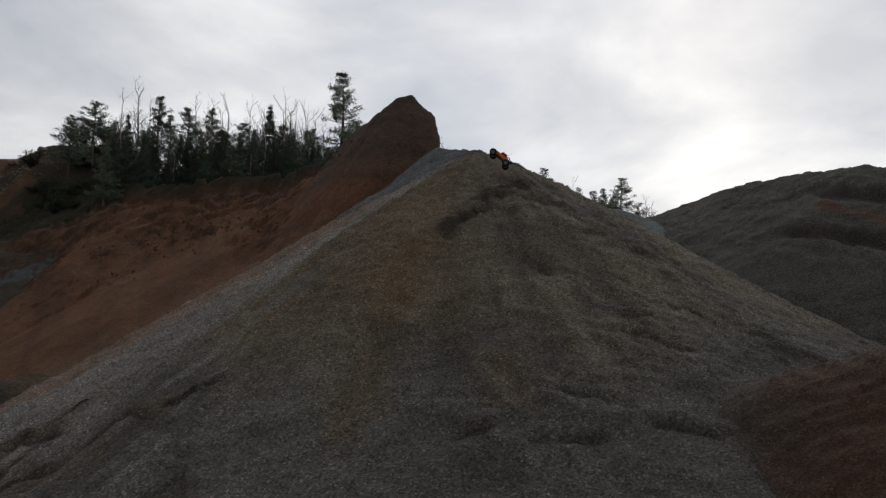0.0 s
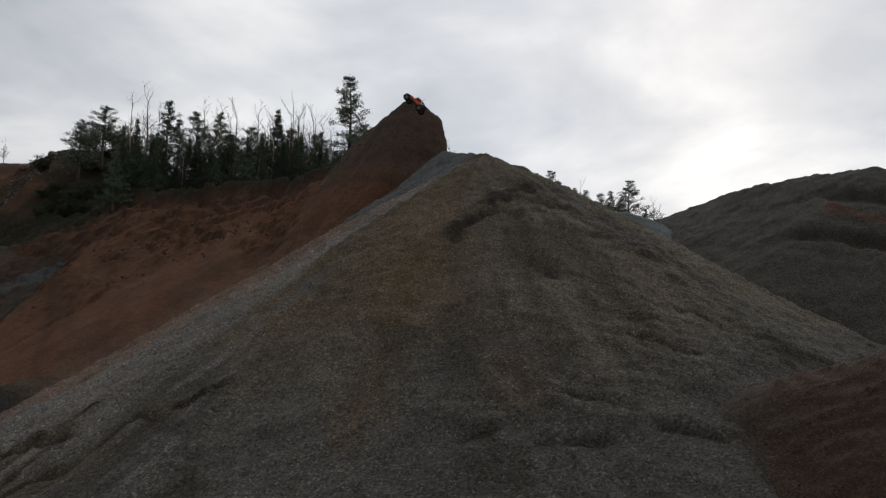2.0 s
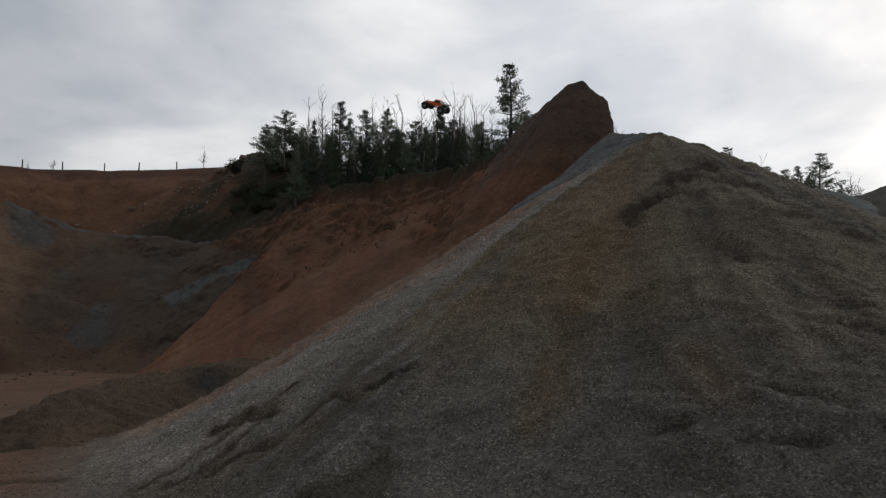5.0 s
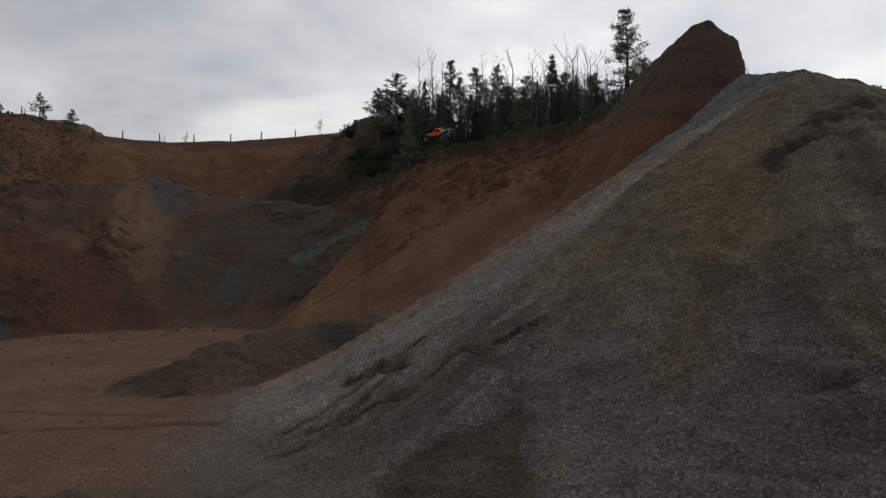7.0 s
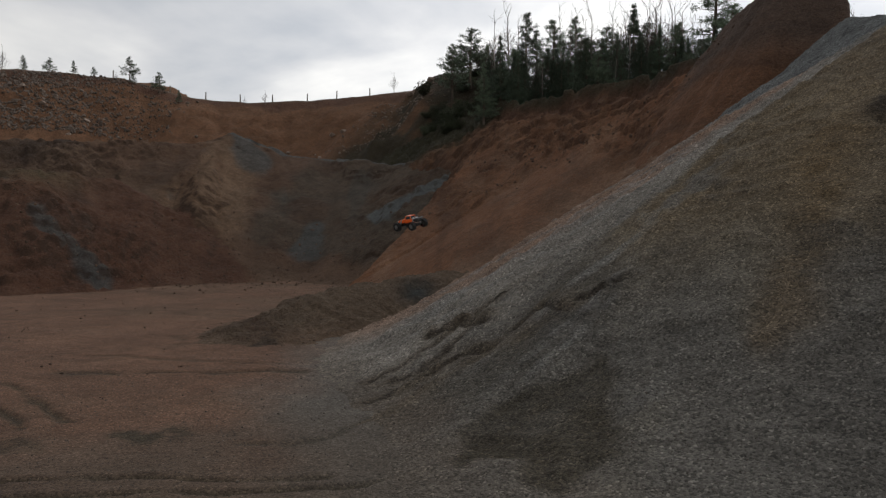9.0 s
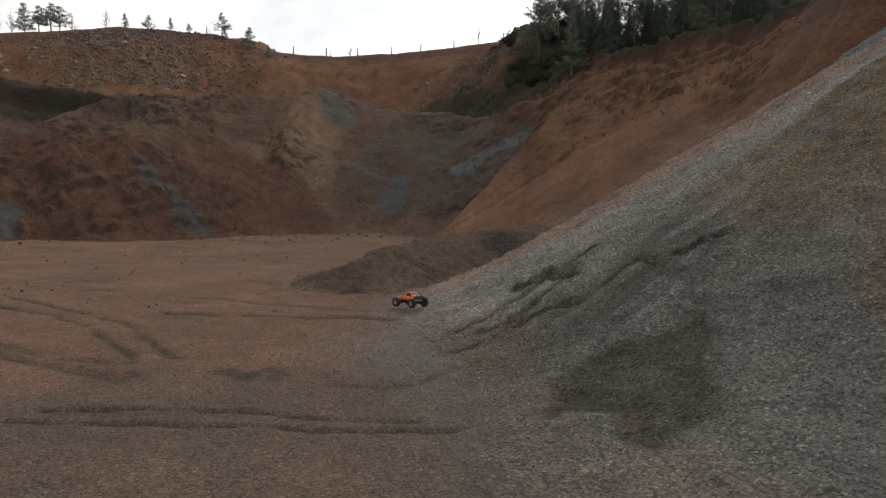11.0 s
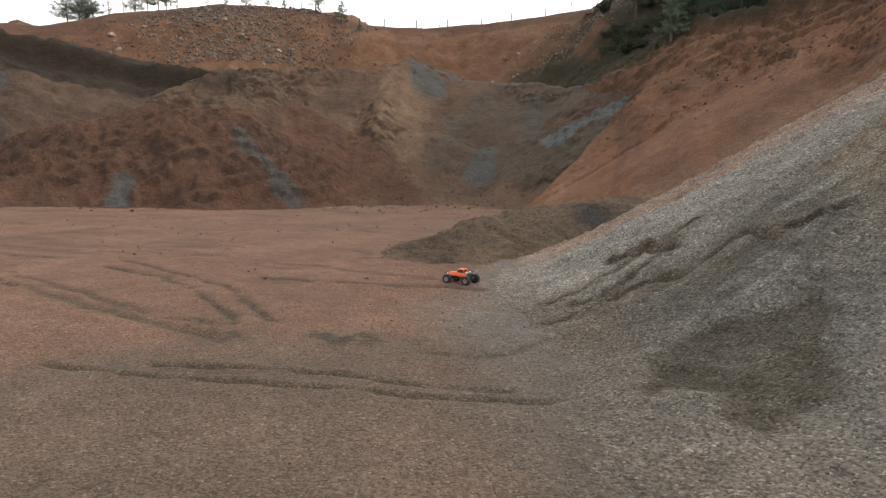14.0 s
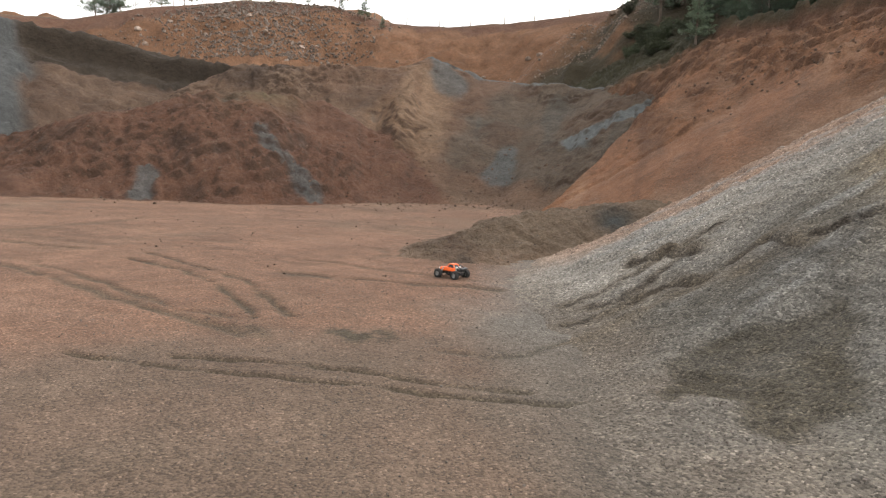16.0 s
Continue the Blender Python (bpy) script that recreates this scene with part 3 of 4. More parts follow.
def build_red_bank():
    def h(x, y):
        z = bank(x, y, CLIFF, 0.60, 0.2, 0.10)
        d = to_line(x, y, CLIFF)[0]
        broken = smooth(fbm(x, y, 3.5, 57, 3) + 0.55 * (z - 3.3), -0.1, 0.9)
        z = z + smooth(d, 0.1, 1.5) * (0.16 * rills(x, y, (0, 0), 20, 2.0, 51) + 0.20 * broken * scallops(x + 0.3 * y, y, 1.7, 53, 3)) + 0.05 * fbm(x, y, 0.9, 55, 4)
        z = z + slips(x + 0.5 * y, y, 1.9, 59, 0.22) * broken + slips(x, y - 0.4 * x, 0.9, 69, 0.05) * broken + 0.04 * broken * ridged(x + 0.6 * y, y, 0.8, 56, 3)
        # a scarp about a metre high under the turf, and the end of the slope towards the tipped bank
        z = z - 0.55 * smooth(d + 0.35 * fbm(x, y, 1.6, 60, 3), 0.15, 0.55) * smooth(-x, 3.0, 5.0) * (d < 30)
        edge = -11.6 + 0.35 * fbm(x, y, 2.5, 62, 3)
        z = z - 1.1 * np.maximum(edge - x, 0) * smooth(-y, -23.5, -20.5)
        return softmax0(z, 0.2) - 0.12

    def c(x, y, z, g):
        n, n2 = fbm(x, y, 2.5, 61, 5), fbm(x, y, 0.8, 63, 4)
        r = rills(x, y, (0, 0), 20, 1.2, 65)
        col = np.ones(x.shape + (3,)) * np.array(RED)
        col = mixc(col, BROWN, smooth(n + 0.3 * r, 0.0, 0.4) * 0.45)
        col = mixc(col, (0.175, 0.100, 0.062), smooth(r + 0.5 * n2, 0.5, 0.8) * 0.5)
        # steep slip faces coloured darker, a painted shade under the scarps
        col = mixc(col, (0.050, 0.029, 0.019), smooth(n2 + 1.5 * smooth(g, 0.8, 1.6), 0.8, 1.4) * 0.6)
        d = to_line(x, y, CLIFF)[0]
        col = mixc(col, (0.100, 0.053, 0.034), smooth(-d + 0.5 * n + 0.4 * n2, -1.2, -0.6) * 0.6)
        streak = fbm(np.arctan2(-x, y) * 20, np.hypot(x, y) * 0.12, 0.9, 67, 5, 0.62)
        col = mixc(col, (0.215, 0.125, 0.076), smooth(streak, 0.15, 0.5) * 0.55)
        col = mixc(col, (0.080, 0.042, 0.026), smooth(-streak, 0.15, 0.5) * 0.5)
        gap = z - heap(x, y, PILE, ([0, 0.5, 1], [0.95, 0.72, 0.605]), 0.10)
        col = mixc(col, (0.20, 0.125, 0.082), smooth(-gap + 0.6 * n2, -2.6, -0.9) * smooth(y, 8, 11) * 0.8)
        return mixc(col, (0.034, 0.033, 0.019), np.maximum(smooth(z - 5.9 + 0.5 * n2, 0.3, 0.9) * 0.85, smooth(-x + 0.25 * (y - 24) + 0.8 * n, 12.4, 13.6) * smooth(y, 22.5, 25.0) * 0.95))
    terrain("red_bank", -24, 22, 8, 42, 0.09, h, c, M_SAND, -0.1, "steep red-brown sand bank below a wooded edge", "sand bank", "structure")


def build_peak():
    def h(x, y):
        d, z, s, _ = to_line(x, y, PEAK)
        edge = smooth(x + 0.12 * (y - 16.6) + 0.10 * fbm(x, y, 0.7, 77, 3), -0.20, -0.06)
        z = z + 0.10 - (1.35 + 3.2 * edge) * np.sqrt(d * d + 0.015) - 1.2 * edge
        return z + 0.08 * fbm(x, y, 1.0, 71, 4) + 0.07 * scallops(x, y, 0.9, 75)

    def c(x, y, z, g):
        n = fbm(x, y, 1.2, 73, 4)
        col = mixc(np.ones(x.shape + (3,)) * np.array((0.092, 0.062, 0.046)), RED, smooth(0.6 * n + 5.3 - z, -0.6, 0.6) * 0.85)
        layer = fbm(0.12 * x, z + 0.1 * x, 0.35, 76, 3)
        col = mixc(col, (0.060, 0.040, 0.030), smooth(layer, 0.05, 0.4) * 0.45)
        return mixc(col, (0.058, 0.050, 0.040), smooth(z + 0.3 * n, 7.2, 7.6) * 0.6)
    terrain("earth_peak", -8, 4, 12, 24, 0.06, h, c, M_SAND, 2.5, "dark brown peak of undug earth above the bank", "earth peak", "structure")


LEDGES = [[(7.86, 14.02), (7.96, 12.9), (8.43, 12.44), (9.2, 12.0)], [(6.51, 11.98), (7.02, 11.57), (7.41, 11.11), (8.0, 10.8)]]


def build_side_heaps():
    def grey(x, y, z, g):
        n, n2 = fbm(x, y, 1.8, 81, 5), fbm(x, y, 0.6, 82, 4)
        col = mixc(np.ones(x.shape + (3,)) * np.array((0.066, 0.061, 0.051)), (0.038, 0.035, 0.030), smooth(n + 0.5 * n2, -0.1, 0.7) * 0.65)
        for l in LEDGES:
            col = mixc(col, DARK, band(x, y, l, 0.18, 0.8, 7) * 0.95)
        return mixc(col, (0.11, 0.052, 0.030), band(x, y, [(7.41, 12.58), (7.69, 12.1), (7.85, 11.64), (8.2, 11.2)], 0.22, 0.8, 8) * 0.85)

    def right_h(x, y):
        z = heap(x, y, RIGHT_HEAP, 0.55, 0.6) + 0.12 * fbm(x, y, 2.5, 83, 5) + 0.05 * scallops(x, y, 1.5, 85) + slips(x, y, 1.6, 89, 0.05)
        for l in LEDGES:
            z = z - 0.15 * band(x, y, l, 0.2, 0.8, 7)
        return softmax0(z, 0.25) - 0.12
    terrain("gravel_heap", 0, 22, 4, 30, 0.10, right_h, grey, M_GRAVEL, -0.1, "large grey gravel heap with a dark ledge", "gravel heap")
    terrain("gravel_heap", -2, 14, 10, 26, 0.12, lambda x, y: softmax0(heap(x, y, REAR_HEAP, 0.55, 0.5) + 0.1 * fbm(x, y, 2.0, 87, 5), 0.25) - 0.12,
            lambda x, y, z, g: mixc(np.ones(x.shape + (3,)) * np.array(BLUE), DARKGREY, smooth(fbm(x, y, 1.0, 88, 4), 0, 0.7) * 0.4), M_GRAVEL, -0.1,
            "blue-grey gravel heap behind the pile", "gravel heap")
    def red_c(x, y, z, g):
        n, n2 = fbm(x, y, 0.8, 93, 5), fbm(x, y, 0.25, 94, 4)
        col = mixc(np.ones(x.shape + (3,)) * np.array((0.058, 0.034, 0.022)), (0.052, 0.043, 0.033), smooth(n, -0.1, 0.6) * 0.5)
        over = z - (heap(x, y, PILE, ([0, 0.5, 1], [0.95, 0.72, 0.605]), 0.10) - 0.05)
        return mixc(col, (0.066, 0.056, 0.045), 1 - smooth(over + 0.12 * n + 0.15 * n2, 0.02, 0.4))
    terrain("soil_heap", 0.3, 7.5, 0.8, 8.5, 0.04, lambda x, y: softmax0(heap(x, y, RED_HEAP, 0.58, 0.5) + 0.10 * fbm(x, y, 1.0, 91, 5) + 0.05 * scallops(x, y, 0.6, 92), 0.15) - 0.08,
            red_c, M_FLOOR, -0.06,
            "small heap of red-brown gravelly soil", "soil heap")

    def mid_h(x, y):
        z = heap(x, y, MIDDLE, 0.50, 0.2) + 0.22 * fbm(x, y, 1.3, 95, 5, 0.52) + 0.07 * scallops(x, y, 1.0, 97, 3) + slips(x, y, 0.9, 96, 0.05) - 0.05
        return softmax0(z, 0.13) - 0.06

    def mid_c(x, y, z, g):
        n, n2 = fbm(x, y, 0.8, 98, 4), fbm(x, y, 0.3, 99, 3)
        col = mixc(np.ones(x.shape + (3,)) * np.array((0.120, 0.086, 0.059)), (0.078, 0.045, 0.030), smooth(n, 0, 0.5) * 0.65)
        col = mixc(col, (0.128, 0.086, 0.058), smooth(-z + 0.1 * n2, -0.22, -0.02) * 0.8)
        col = mixc(col, DARK, smooth(n2 + n, 0.5, 1.0) * 0.6)
        return mixc(col, (0.045, 0.047, 0.044), np.exp(-(((x + 6.35) / 0.28) ** 2 + ((y - 9.35) / 0.35) ** 2)))
    terrain("soil_heap", -10, -3.5, 4.5, 13, 0.034, mid_h, mid_c, M_SAND, -0.03, "low lumpy heap of brown soil with a dark stone", "soil heap")


def build_far_side():
    def dirt_shapes(x, y):
        w = 0.5 * fbm(x, y, 2.2, 104, 3)
        back = np.max([heap(x + w, y, DIRT[i:i + 2], k, 0.25) for i, k in enumerate((0.54, 0.50, 0.50, 0.54, 0.60, 0.62))], axis=0)
        return back, heap(x + w, y + 0.5 * w, SPUR, 0.60, 0.12), heap(x + 0.6 * w, y, FRONT, 0.56, 0.22)

    def flutes(x, y, size, seed):
        """Runs of soil straight down the face towards the pit floor."""
        return fbm(np.arctan2(-(x + 6), y - 4) * 18, np.hypot(x + 6, y - 4) * 0.10, size, seed, 5, 0.6)

    def dirt_h(x, y):
        back, spur, front = dirt_shapes(x, y)
        z = np.maximum(np.maximum(back, spur), front)
        rough = smooth(fbm(x, y, 3.5, 109, 3), -0.5, 0.3)
        away = smooth(to_line(x, y, DIRT)[0], 0.3, 1.5)
        z = z + away * (0.34 * flutes(x, y, 1.5, 101) + 0.14 * scallops(x, y, 1.6, 107, 3) * rough) + slips(x + 0.4 * y, y, 1.8, 103, 0.13) * rough + 0.09 * fbm(x, y, 1.0, 105, 5, 0.6)
        return softmax0(z, 0.16) - 0.09

    def dirt_c(x, y, z, g):
        n, n2 = fbm(x, y, 3.0, 111, 5), fbm(x, y, 0.9, 113, 4)
        r = flutes(x, y, 1.0, 115)
        back, spur, front = dirt_shapes(x, y)
        col = np.ones(x.shape + (3,)) * np.array((0.104, 0.062, 0.040))
        col = mixc(col, (0.074, 0.046, 0.030), smooth(n + 0.4 * n2, 0.0, 0.3) * 0.6)
        col = mixc(col, (0.128, 0.084, 0.056), smooth(-y + n, -17.0, -15.0) * (0.55 + 0.4 * n2))
        # pale sandy runs on the spur
        on_spur = smooth(spur - np.maximum(back, front) + 0.5 * n2, -0.9, 0.1)
        col = mixc(col, (0.128, 0.076, 0.045), on_spur * 0.7)
        col = mixc(col, (0.168, 0.108, 0.068), on_spur * smooth(r, 0.0, 0.3) * 0.85)
        # grey-brown bowl between the spur and the red slope
        bowl = (1 - on_spur) * smooth(x + 0.9 * n + 0.5 * n2 + 0.35 * (y - 15), -18.6, -17.6) * smooth(z + 0.6 * n + 0.3 * n2, 0.7, 1.1)
        col = mixc(col, (0.080, 0.060, 0.043), bowl * 0.9)
        col = mixc(col, (0.062, 0.061, 0.053), bowl * smooth(r + 0.6 * n, 0.1, 0.45) * smooth(z, 1.2, 2.6) * 0.5)
        col = mixc(col, (0.070, 0.043, 0.028), bowl * smooth(fbm(x, y, 1.8, 117, 5, 0.6), 0.05, 0.35) * 0.7)
        # dark red tipped heap standing in front
        on_front = smooth(front - np.maximum(back, spur) + 0.25 * n2, -0.12, 0.12)
        col = mixc(col, (0.090, 0.044, 0.027), on_front * 0.95)
        col = mixc(col, (0.062, 0.034, 0.022), on_front * smooth(r + 0.5 * n2, 0.15, 0.5) * 0.7)
        col = mixc(col, (0.135, 0.074, 0.046), on_front * smooth(-r + 0.3 * n2, 0.2, 0.5) * 0.5)
        # blue-grey crust along the crest and down the seam
        crest = smooth(-to_line(x, y, DIRT[:4])[0] + 0.4 * n + 0.3 * n2, -0.55, -0.35)
        col = mixc(col, (0.088, 0.094, 0.090), crest * 0.8)
        seam = band(x, y, [(-12.2, 22.6), (-13.0, 21.6), (-13.8, 20.6), (-14.4, 19.8)], 0.6, 0.7, 31)
        col = mixc(col, (0.100, 0.110, 0.108), smooth(seam + 0.3 * n2, 0.35, 0.6) * 0.85)
        for i, (l, w) in enumerate((([(-20.2, 10.7), (-19.0, 10.6), (-17.8, 10.5), (-16.4, 10.25)], 0.42), ([(-20.2, 7.2), (-19.6, 6.8), (-19.0, 6.4)], 0.42), ([(-16.4, 18.2), (-16.0, 17.2)], 0.6), ([(-24.3, 22.3), (-23.2, 21.3), (-22.2, 21.0)], 0.8))):
            col = mixc(col, (0.070, 0.077, 0.075), smooth(band(x, y, l, 0.8 * w, 0.7, i) + 0.45 * n2, 0.25, 0.65) * 0.7)
        # shade of the steepest slips is put into the soil colour
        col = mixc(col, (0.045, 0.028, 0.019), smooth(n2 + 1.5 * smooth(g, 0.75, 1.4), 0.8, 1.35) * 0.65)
        col = mixc(col, (0.040, 0.026, 0.018), band(x, y, [(-27.6, 13.8), (-28.4, 14.6), (-28.3, 15.9)], 0.7, 0.8, 33) * 0.85)
        return mixc(col, (0.088, 0.076, 0.043), np.exp(-(((x + 22.9) / 1.1) ** 2 + ((y - 12.0) / 1.4) ** 2)) * 0.65)
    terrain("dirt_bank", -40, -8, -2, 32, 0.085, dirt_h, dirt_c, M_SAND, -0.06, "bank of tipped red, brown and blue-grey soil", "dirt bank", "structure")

    def terr_h(x, y):
        d = to_line(x, y, TERRACE)[0]
        z = bank(x, y, TERRACE, 0.50, 0.2, 0.0)
        front = np.hypot(x, y) < np.interp(np.arctan2(-x, y), [math.atan2(-p[0], p[1]) for p in TERRACE], [math.hypot(p[0], p[1]) for p in TERRACE])
        return z - front * 1.0 * smooth(d, 0.3, 0.9) + 0.25 * fbm(x, y, 3, 121, 5) + 0.2 * scallops(x, y, 2.0, 123) + slips(x, y, 3.0, 127, 0.14)

    def terr_c(x, y, z, g):
        n = fbm(x, y, 2.5, 125, 5)
        d = to_line(x, y, TERRACE)[0]
        col = mixc(np.ones(x.shape + (3,)) * np.array((0.074, 0.046, 0.031)), (0.058, 0.059, 0.057), smooth(-y - 0.25 * (x + 38) + 1.2 * n, -8.6, -7.6))
        face = smooth(-d + 0.8 * n, -2.1, -1.85) * smooth(y + n, 7.8, 8.6)
        col = mixc(col, (0.090, 0.058, 0.039), smooth(-d + 0.8 * n, -4.6, -3.8) * smooth(y + n, 7.8, 9.0) * 0.8)
        return mixc(col, (0.030, 0.022, 0.015), face * 0.97)
    terrain("terrace", -60, -24, -20, 30, 0.2, terr_h, terr_c, M_SAND, -0.2, "tipped terrace of sand and grey gravel with a dark crust", "terrace", "structure")

    def back_h(x, y):
        d = to_line(x, y, BACK)[0]
        return bank(x, y, BACK, 0.85, 0.6, 0.02) + smooth(d, 0.5, 4) * (0.8 * rills(x, y, (0, 0), 50, 5.0, 131) + 0.3 * scallops(x, y, 3.0, 133, 4) + slips(x, y, 4.5, 137, 0.28)) + 0.15 * fbm(x, y, 2, 135, 4)

    def back_c(x, y, z, g):
        n, n2 = fbm(x, y, 5, 141, 5), fbm(x, y, 1.5, 143, 4)
        d = to_line(x, y, BACK)[0]
        col = np.ones(x.shape + (3,)) * np.array((0.148, 0.077, 0.043))
        col = mixc(col, (0.10, 0.052, 0.034), smooth(-d + 1.5 * n + 0.8 * n2, -2.2, -1.8) * 0.85)
        col = mixc(col, (0.11, 0.092, 0.065), smooth(-d, -0.7, -0.2) * 0.7)
        return mixc(col, (0.030, 0.027, 0.016), smooth(x + 0.8 * n, -26.5, -23.5) * smooth(n2, -0.8, 0.0) * 0.92)
    terrain("quarry_wall", -100, -5, -40, 80, 0.3, back_h, back_c, M_SAND, -0.3, "far quarry wall of orange earth with stones", "quarry wall", "structure")


build_ground()
build_gravel_pile()
build_red_bank()
build_peak()
build_side_heaps()
build_far_side()


# ---- tools for things ----
def empty(name, m, label, category, group=""):
    ob = new(name)
    ob.matrix_world = m
    return tagged(ob, label, category, group)


def part(name, bm, material, parent, label=""):
    me = bpy.data.meshes.new(name)
    bm.to_mesh(me)
    bm.free()
    me.materials.append(material)
    ob = new(name, me)
    ob.parent = parent
    return tagged(ob, label)


def part_arrays(name, verts, faces, material, parent, label=""):
    me = bpy.data.meshes.new(name)
    me.from_pydata(verts, [], faces)
    me.materials.append(material)
    ob = new(name, me)
    ob.parent = parent
    return tagged(ob, label)


def stick(verts, faces, a, b, ra, rb, n=5):
    """A tapered round stick from a to b."""
    a, b = Vector(a), Vector(b)
    d = (b - a).normalized()
    u = d.orthogonal().normalized()
    w = d.cross(u)
    o = len(verts)
    for p, r in ((a, ra), (b, rb)):
        for i in range(n):
            q = 2 * math.pi * i / n
            verts.append(tuple(p + u * (r * math.cos(q)) + w * (r * math.sin(q))))
    for i in range(n):
        j = (i + 1) % n
        faces.append((o + i, o + j, o + n + j, o + n + i))
    faces.append(tuple(o + n + i for i in range(n)))


def tuft(verts, faces, rng, p, size, count):
    """A clump of small pointed leaves about p."""
    for _ in range(count):
        c = Vector(p) + Vector((rng.gauss(0, 0.4), rng.gauss(0, 0.4), rng.gauss(0, 0.3))) * size
        d = Vector((rng.gauss(0, 1), rng.gauss(0, 1), rng.gauss(0.3, 0.7))).normalized() * size * rng.uniform(0.35, 0.7)
        w = d.orthogonal().normalized()
        w.rotate(Euler((rng.uniform(0, 3), rng.uniform(0, 3), rng.uniform(0, 3))))
        w = w * size * rng.uniform(0.07, 0.14)
        o = len(verts)
        verts += [tuple(c - d * 0.5), tuple(c + w), tuple(c + d * 0.5), tuple(c - w)]
        faces.append((o, o + 1, o + 2, o + 3))


def pine_tree(m, height, seed, bare=0.35, wide=0.2, label="young pine with a ragged green crown"):
    rng = random.Random(seed)
    t = empty("pine_tree", m, label, "tree", "trees on the quarry edge")
    v, f = [], []
    lean = (rng.uniform(-.02, .02), rng.uniform(-.02, .02))

    def axis(z):
        return Vector((lean[0] * z + 0.05 * math.sin(z * 1.3 + seed), lean[1] * z, z))
    n = 7
    r0 = 0.014 * height + 0.02
    for i in range(n):
        a, b = i / n, (i + 1) / n
        stick(v, f, axis(a * height), axis(b * height), r0 * (1 - a) + 0.01, r0 * (1 - b) + 0.01, 7)
    part_arrays("trunk", v, f, M_BARK, t)
    v, f, lv, lf = [], [], [], []
    z = height * bare
    while z < height * 0.99:
        k = (z / height - bare) / (1 - bare)
        reach = height * (wide * (1 - k) ** 0.7 + 0.025) * rng.uniform(0.7, 1.2)
        for i in range(rng.choice((3, 4, 5))):
            q = rng.uniform(0, 6.283)
            r = reach * rng.uniform(0.55, 1.1)
            p = axis(z)
            e = p + Vector((math.cos(q) * r, math.sin(q) * r, r * rng.uniform(0.1, 0.5)))
            stick(v, f, p, e, 0.012 + 0.006 * r, 0.005, 4)
            for s in (0.45, 0.7, 0.9, 1.05):
                if rng.random() < 0.9:
                    tuft(lv, lf, rng, p.lerp(e, s) + Vector((rng.gauss(0, .06), rng.gauss(0, .06), rng.gauss(0.03, .05))) * r, 0.05 * height ** 0.5 + 0.12 * r, 30)
        z += height * rng.uniform(0.022, 0.042)
    tuft(lv, lf, rng, axis(height), 0.14, 14)
    tagged(part_arrays("branchwork", v, f, M_BARK, t), kind="stuff")
    tagged(part_arrays("crown", lv, lf, M_NEEDLE, t), kind="stuff")
    return t


def spruce_tree(m, height, seed):
    rng = random.Random(seed)
    t = empty("spruce_tree", m, "dense dark green young spruce", "tree", "trees on the quarry edge")
    v, f = [], []
    stick(v, f, (0, 0, 0), (0, 0, height), 0.012 * height + 0.02, 0.01, 7)
    part_arrays("trunk", v, f, M_BARK, t)
    v, f, lv, lf = [], [], [], []
    z = 0.06 * height
    while z < height:
        k = z / height
        reach = height * 0.27 * (1 - k) ** 1.15 * rng.uniform(0.7, 1.15) + 0.03
        for i in range(7):
            q = rng.uniform(0, 6.283)
            r = reach * rng.uniform(0.6, 1.1)
            e = Vector((math.cos(q) * r, math.sin(q) * r, z - r * rng.uniform(0.05, 0.35)))
            stick(v, f, (0, 0, z), e, 0.01 + 0.004 * r, 0.004, 3)
            for s in (0.4, 0.65, 0.85, 1.0):
                tuft(lv, lf, rng, Vector((0, 0, z)).lerp(e, s), 0.085 + 0.14 * r, 22)
        z += height * rng.uniform(0.025, 0.045)
    tuft(lv, lf, rng, (0, 0, height), 0.14, 12)
    tagged(part_arrays("branchwork", v, f, M_BARK, t), kind="stuff")
    tagged(part_arrays("crown", lv, lf, M_SPRUCE, t), kind="stuff")
    return t


def bare_tree(m, height, seed, mat=None, label="leafless birch with thin bare twigs"):
    rng = random.Random(seed)
    t = empty("bare_tree", m, label, "tree", "trees on the quarry edge")
    v, f, tv, tf = [], [], [], []

    def grow(p, d, ln, r, depth):
        e = p + d * ln
        stick(v if depth == 0 else tv, f if depth == 0 else tf, p, e, r, r * 0.72, 6 if depth == 0 else 3)
        if depth >= 5 or ln < 0.07:
            return
        for i in range(2 if depth else 3):
            nd = (d + Vector((rng.gauss(0, .38), rng.gauss(0, .38), rng.gauss(0.12, .22)))).normalized()
            grow(e if i == 0 else p.lerp(e, rng.uniform(0.35, 0.95)), nd, ln * rng.uniform(0.6, 0.85), r * 0.62, depth + 1)
    p, r = Vector((0, 0, 0)), 0.012 * height + 0.01
    k = 6
    for i in range(k):
        e = p + Vector((rng.gauss(0, .025), rng.gauss(0, .025), 1)) * height * 0.13
        stick(v, f, p, e, r, r * 0.85, 6)
        if i >= 1:
            for _ in range(6):
                q = rng.uniform(0, 6.283)
                grow(p.lerp(e, rng.random()), Vector((math.cos(q) * 0.7, math.sin(q) * 0.7, 1)).normalized(), height * 0.15 * (1.15 - i / k), r * 0.4, 1)
        p, r = e, r * 0.83
    grow(p, Vector((0, 0, 1)), height * 0.12, r, 1)
    part_arrays("trunk", v, f, mat or M_BIRCH, t)
    tagged(part_arrays("twig_spray", tv, tf, M_TWIG, t), kind="stuff")
    return t


